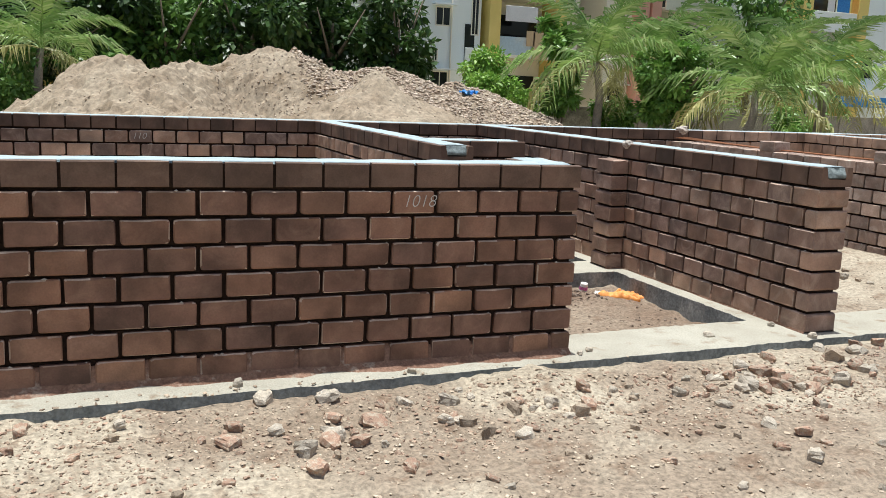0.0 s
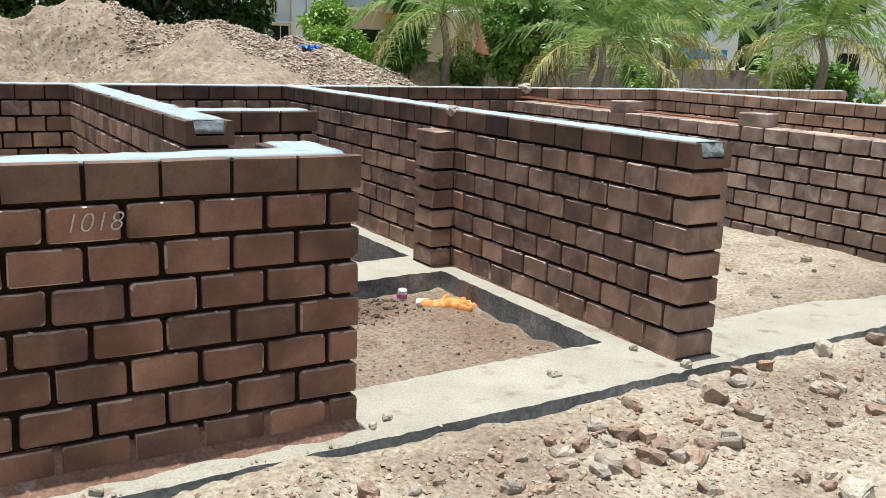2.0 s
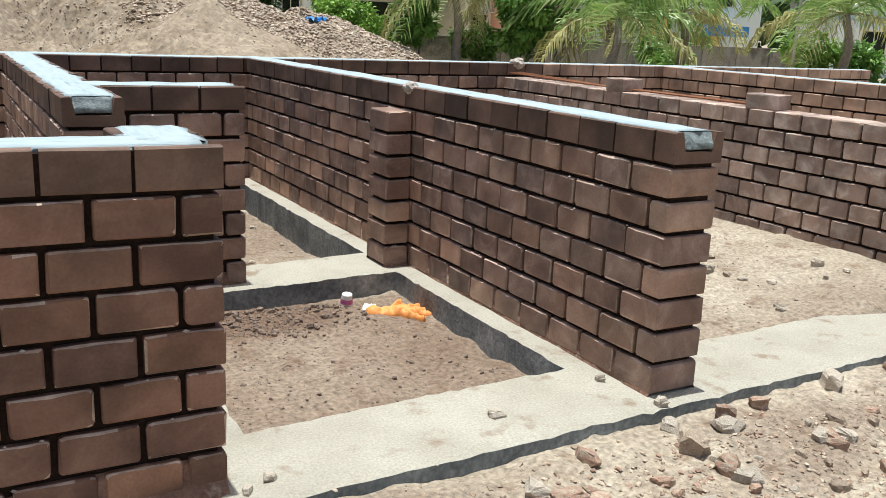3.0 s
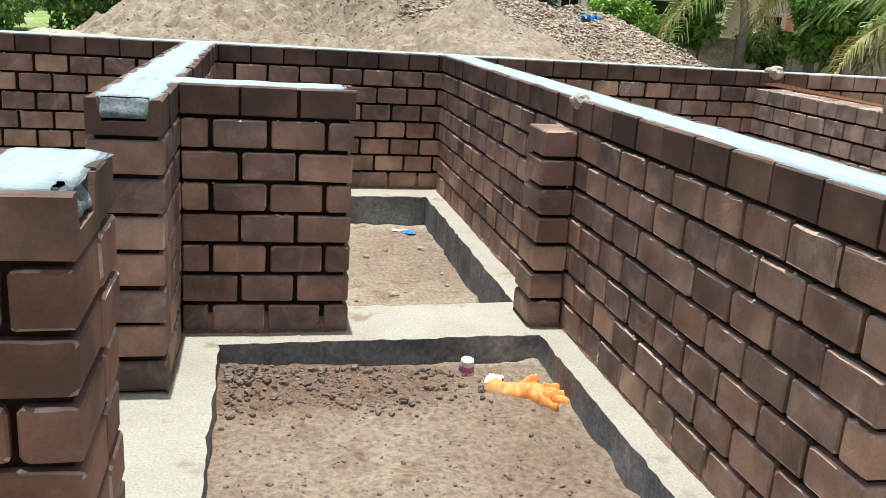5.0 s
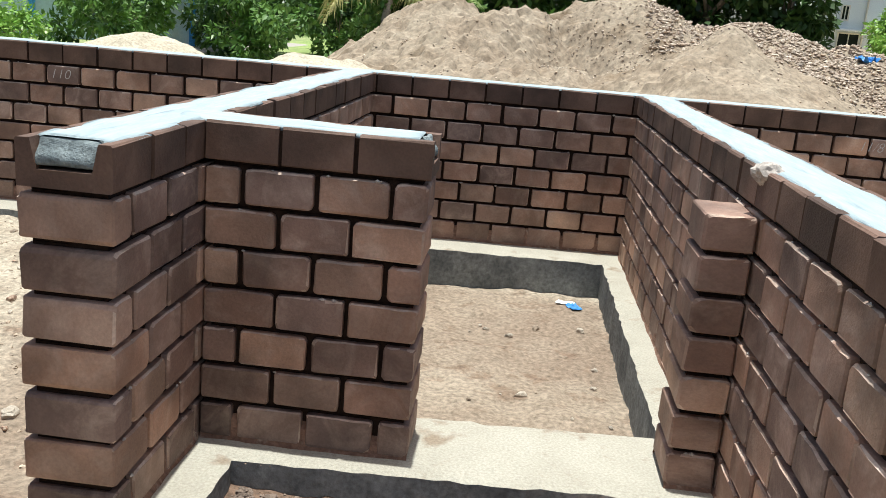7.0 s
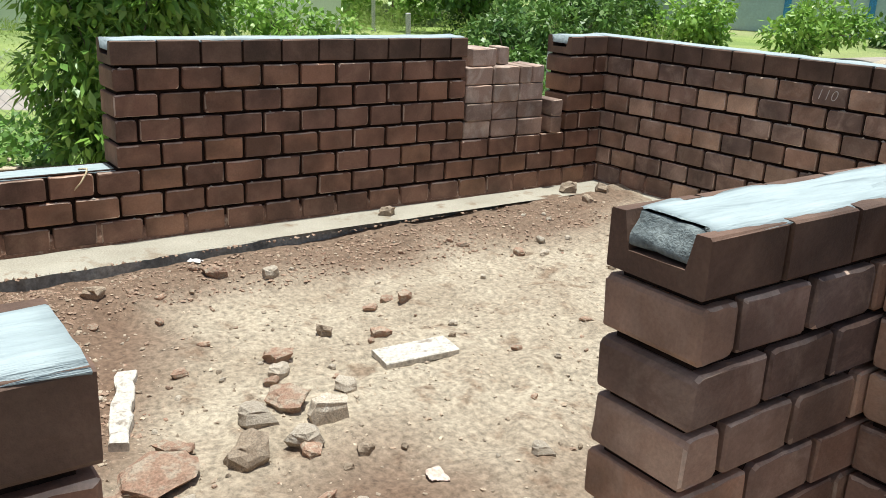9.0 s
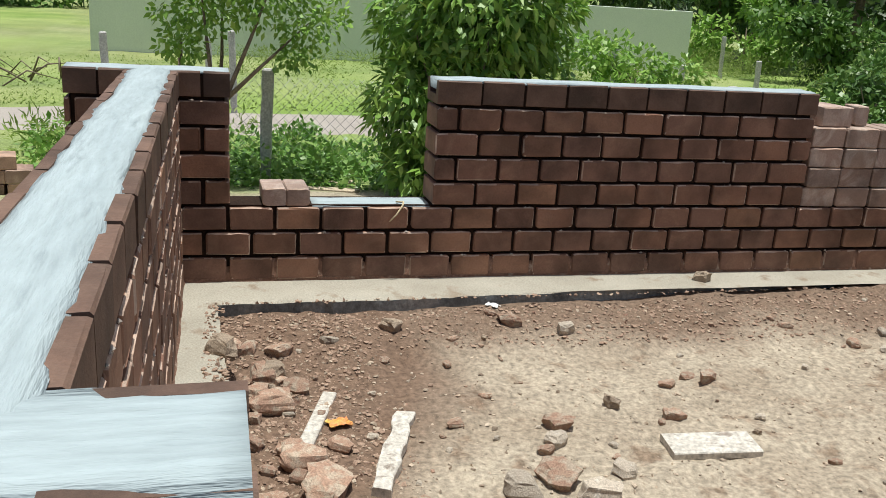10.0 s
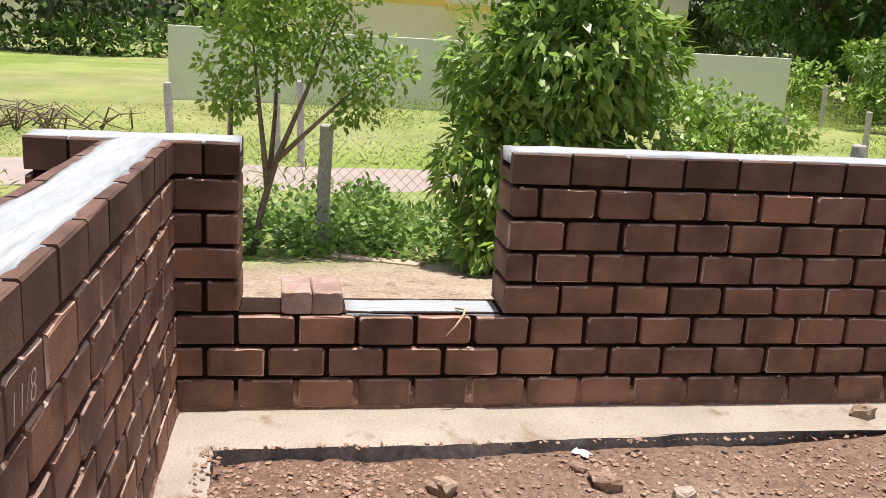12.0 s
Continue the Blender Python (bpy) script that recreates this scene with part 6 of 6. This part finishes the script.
    # blue-white house at the east edge
    h = house(0, 11, 0, 8, g, 7.5, PAINT_WHITE, "blue-white house with a blue band", turn=Matrix.Translation((42.5, 33.5, 0)) @ Matrix.Rotation(-0.65, 4, "Z"))
    part("band", box("band", -0.02, 11.02, -0.06, 0.02, 2.5, 3.1, PAINT_BLUE), h, "blue painted band")
    for x in (2, 5, 8):
        window(h, x, 0.7, 1.2, 1.3, 0.0, True)
        window(h, x, 4.0, 1.2, 1.3, 0.0, True)
    # cream and yellow house behind the green compound wall
    turn = Matrix.Translation((-37.2, 3.0, 0.5)) @ Matrix.Rotation(math.pi / 2, 4, "Z")
    h = house(0, 18.6, 0, 9, -1.3, 9.0, PAINT_CREAM, "cream house with bright yellow bands", turn=turn)
    part("band", box("band", 8.0, 18.5, -1.2, 0.0, 1.82, 2.08, PAINT_YELLOW, 0.02), h, "yellow edge of the balcony slab")
    part("parapet", box("parapet", 8.0, 18.5, -1.2, -1.05, 2.085, 2.9, PAINT_CREAM, 0.02), h)
    part("band", box("band", 0.0, 18.5, -1.24, -1.0, 2.91, 3.2, PAINT_YELLOW, 0.02), h, "yellow coping of the balcony")
    part("band", box("band", 0.0, 7.95, -0.08, 0.0, 2.0, 2.4, PAINT_YELLOW, 0.02), h, "yellow painted band")
    for x in (11.2, 15.0):
        window(h, x, 3.4, 1.3, 1.4, 0.0, False)
        part("pillar", box("pillar", x + 1.6, x + 1.95, -0.15, 0.0, -0.6, 7.5, PAINT_YELLOW if x > 12 else PAINT_CREAM), h)
    # distant white house and the small yellow house by the trees
    h = house(0, 9, 0, 6, -0.65, 6.5, PAINT_CREAM, "distant white house beyond the field", turn=Matrix.Translation((-66, -24, 0)) @ Matrix.Rotation(math.pi / 2, 4, "Z"))
    for x in (2, 4.5, 7):
        window(h, x, 2.6, 1.0, 1.2, 0.0, True)
    h = house(-5.6, -1.0, 47.5, 5, g, 4.2, PAINT_YELLOW, "small yellow house half hidden by trees")
    window(h, -3.2, 0.9, 1.1, 1.3, 47.5, True, PAINT_YELLOW)


def stake(x, y, h):
    me = tubes_mesh("stake", [([(0, 0, -0.2), (0.01, 0.02, h * 0.5), (0.0, 0.03, h)], [0.026, 0.024, 0.022])], BARK, 7)
    ob = new("stake", me)
    ob.matrix_basis = Matrix.Translation((x, y, float(ground_z(x, y))))
    return tagged(ob, "dark wooden stake beside the young tree", "stake")


def surroundings():
    stake(-5.3, 4.28, 1.32)
    long_wall("wall_boundary", (17.0, 36.4), (52.0, 36.0), -0.6, 0.86, 0.16, CONCRETE_WALL, "weathered grey concrete boundary wall", 2.4, cope=CONCRETE_WALL)
    long_wall("wall_compound", (-21.3, 1.6), (-21.3, 18.25), -0.9, 1.22, 0.22, GREEN_WALL, "pale green plastered compound wall")
    long_wall("wall_blue", (-27.0, 33.0), (-9.5, 42.5), -0.6, 1.55, 0.2, PAINT_BLUE, "peeling pale blue compound wall with blue piers", 3.1, PAINT_AZURE, PAINT_WHITE)
    houses()
    vegetation()
    fences()
    heaps()
    r = random.Random(4)
    runs = []
    for k in range(60):
        a, x, y = r.uniform(0, 6.3), -14.6 + r.gauss(0, 0.5), -0.2 + r.gauss(0, 0.8)
        z = float(lay(x, y))
        runs.append(([(x, y, z), (x + 0.4 * math.cos(a), y + 0.4 * math.sin(a), z + r.uniform(0.1, 0.5)), (x + 0.9 * math.cos(a), y + 0.9 * math.sin(a), z + r.uniform(0.05, 0.4))], [0.02, 0.015, 0.006]))
    tagged(new("brushwood", tubes_mesh("brushwood", runs, BARK, 4)), "heap of dry brown brushwood on the field", "brushwood", kind="stuff")


surroundings()
loose_bricks()
litter()
scatter_stones()
gravel("fine_gravel", [(-0.6, 6.6, 1.3, 3.93), (0.0, 5.5, 3.3, 3.95), (-0.6, 6.6, 1.3, 3.93), (0.0, 6.0, 2.2, 3.93), (-0.5, 2.2, 4.65, 8.6)], 15000, 0.0025, 0.014, GRAVEL, "fine gravel and brick grit on dry earth", 9)
gravel("clod_crumbs", [(2.85, 4.1, 4.75, 6.05), (2.85, 3.8, 5.7, 6.08), (2.85, 3.6, 5.75, 6.08), (4.75, 6.5, 4.7, 8.0)], 3200, 0.003, 0.012, CLOD_WET, "crumbs of brown earth in the small room", 11)
gravel("brick_grit", [(-0.5, 5.5, 3.2, 3.96), (-0.55, 0.9, 4.55, 5.2), (-0.55, -0.1, 5.0, 8.4)], 8000, 0.003, 0.018, GRIT, "reddish brick grit on the earth", 10)
gravel("earth_shards", [(-0.4, 6.4, 1.6, 4.0), (0.2, 5.4, 2.6, 4.05), (0.0, 6.0, 3.3, 4.1)], 2600, 0.005, 0.019, SHARD, "broken clods and flat shards of brick on the earth", 14)
gravel("room_shards", [(-0.5, 2.2, 4.7, 8.7), (-0.5, 1.4, 4.7, 5.3), (-0.55, -0.2, 4.8, 8.6)], 1500, 0.004, 0.016, SHARD, "small shards of brick and clods in the large room", 15)
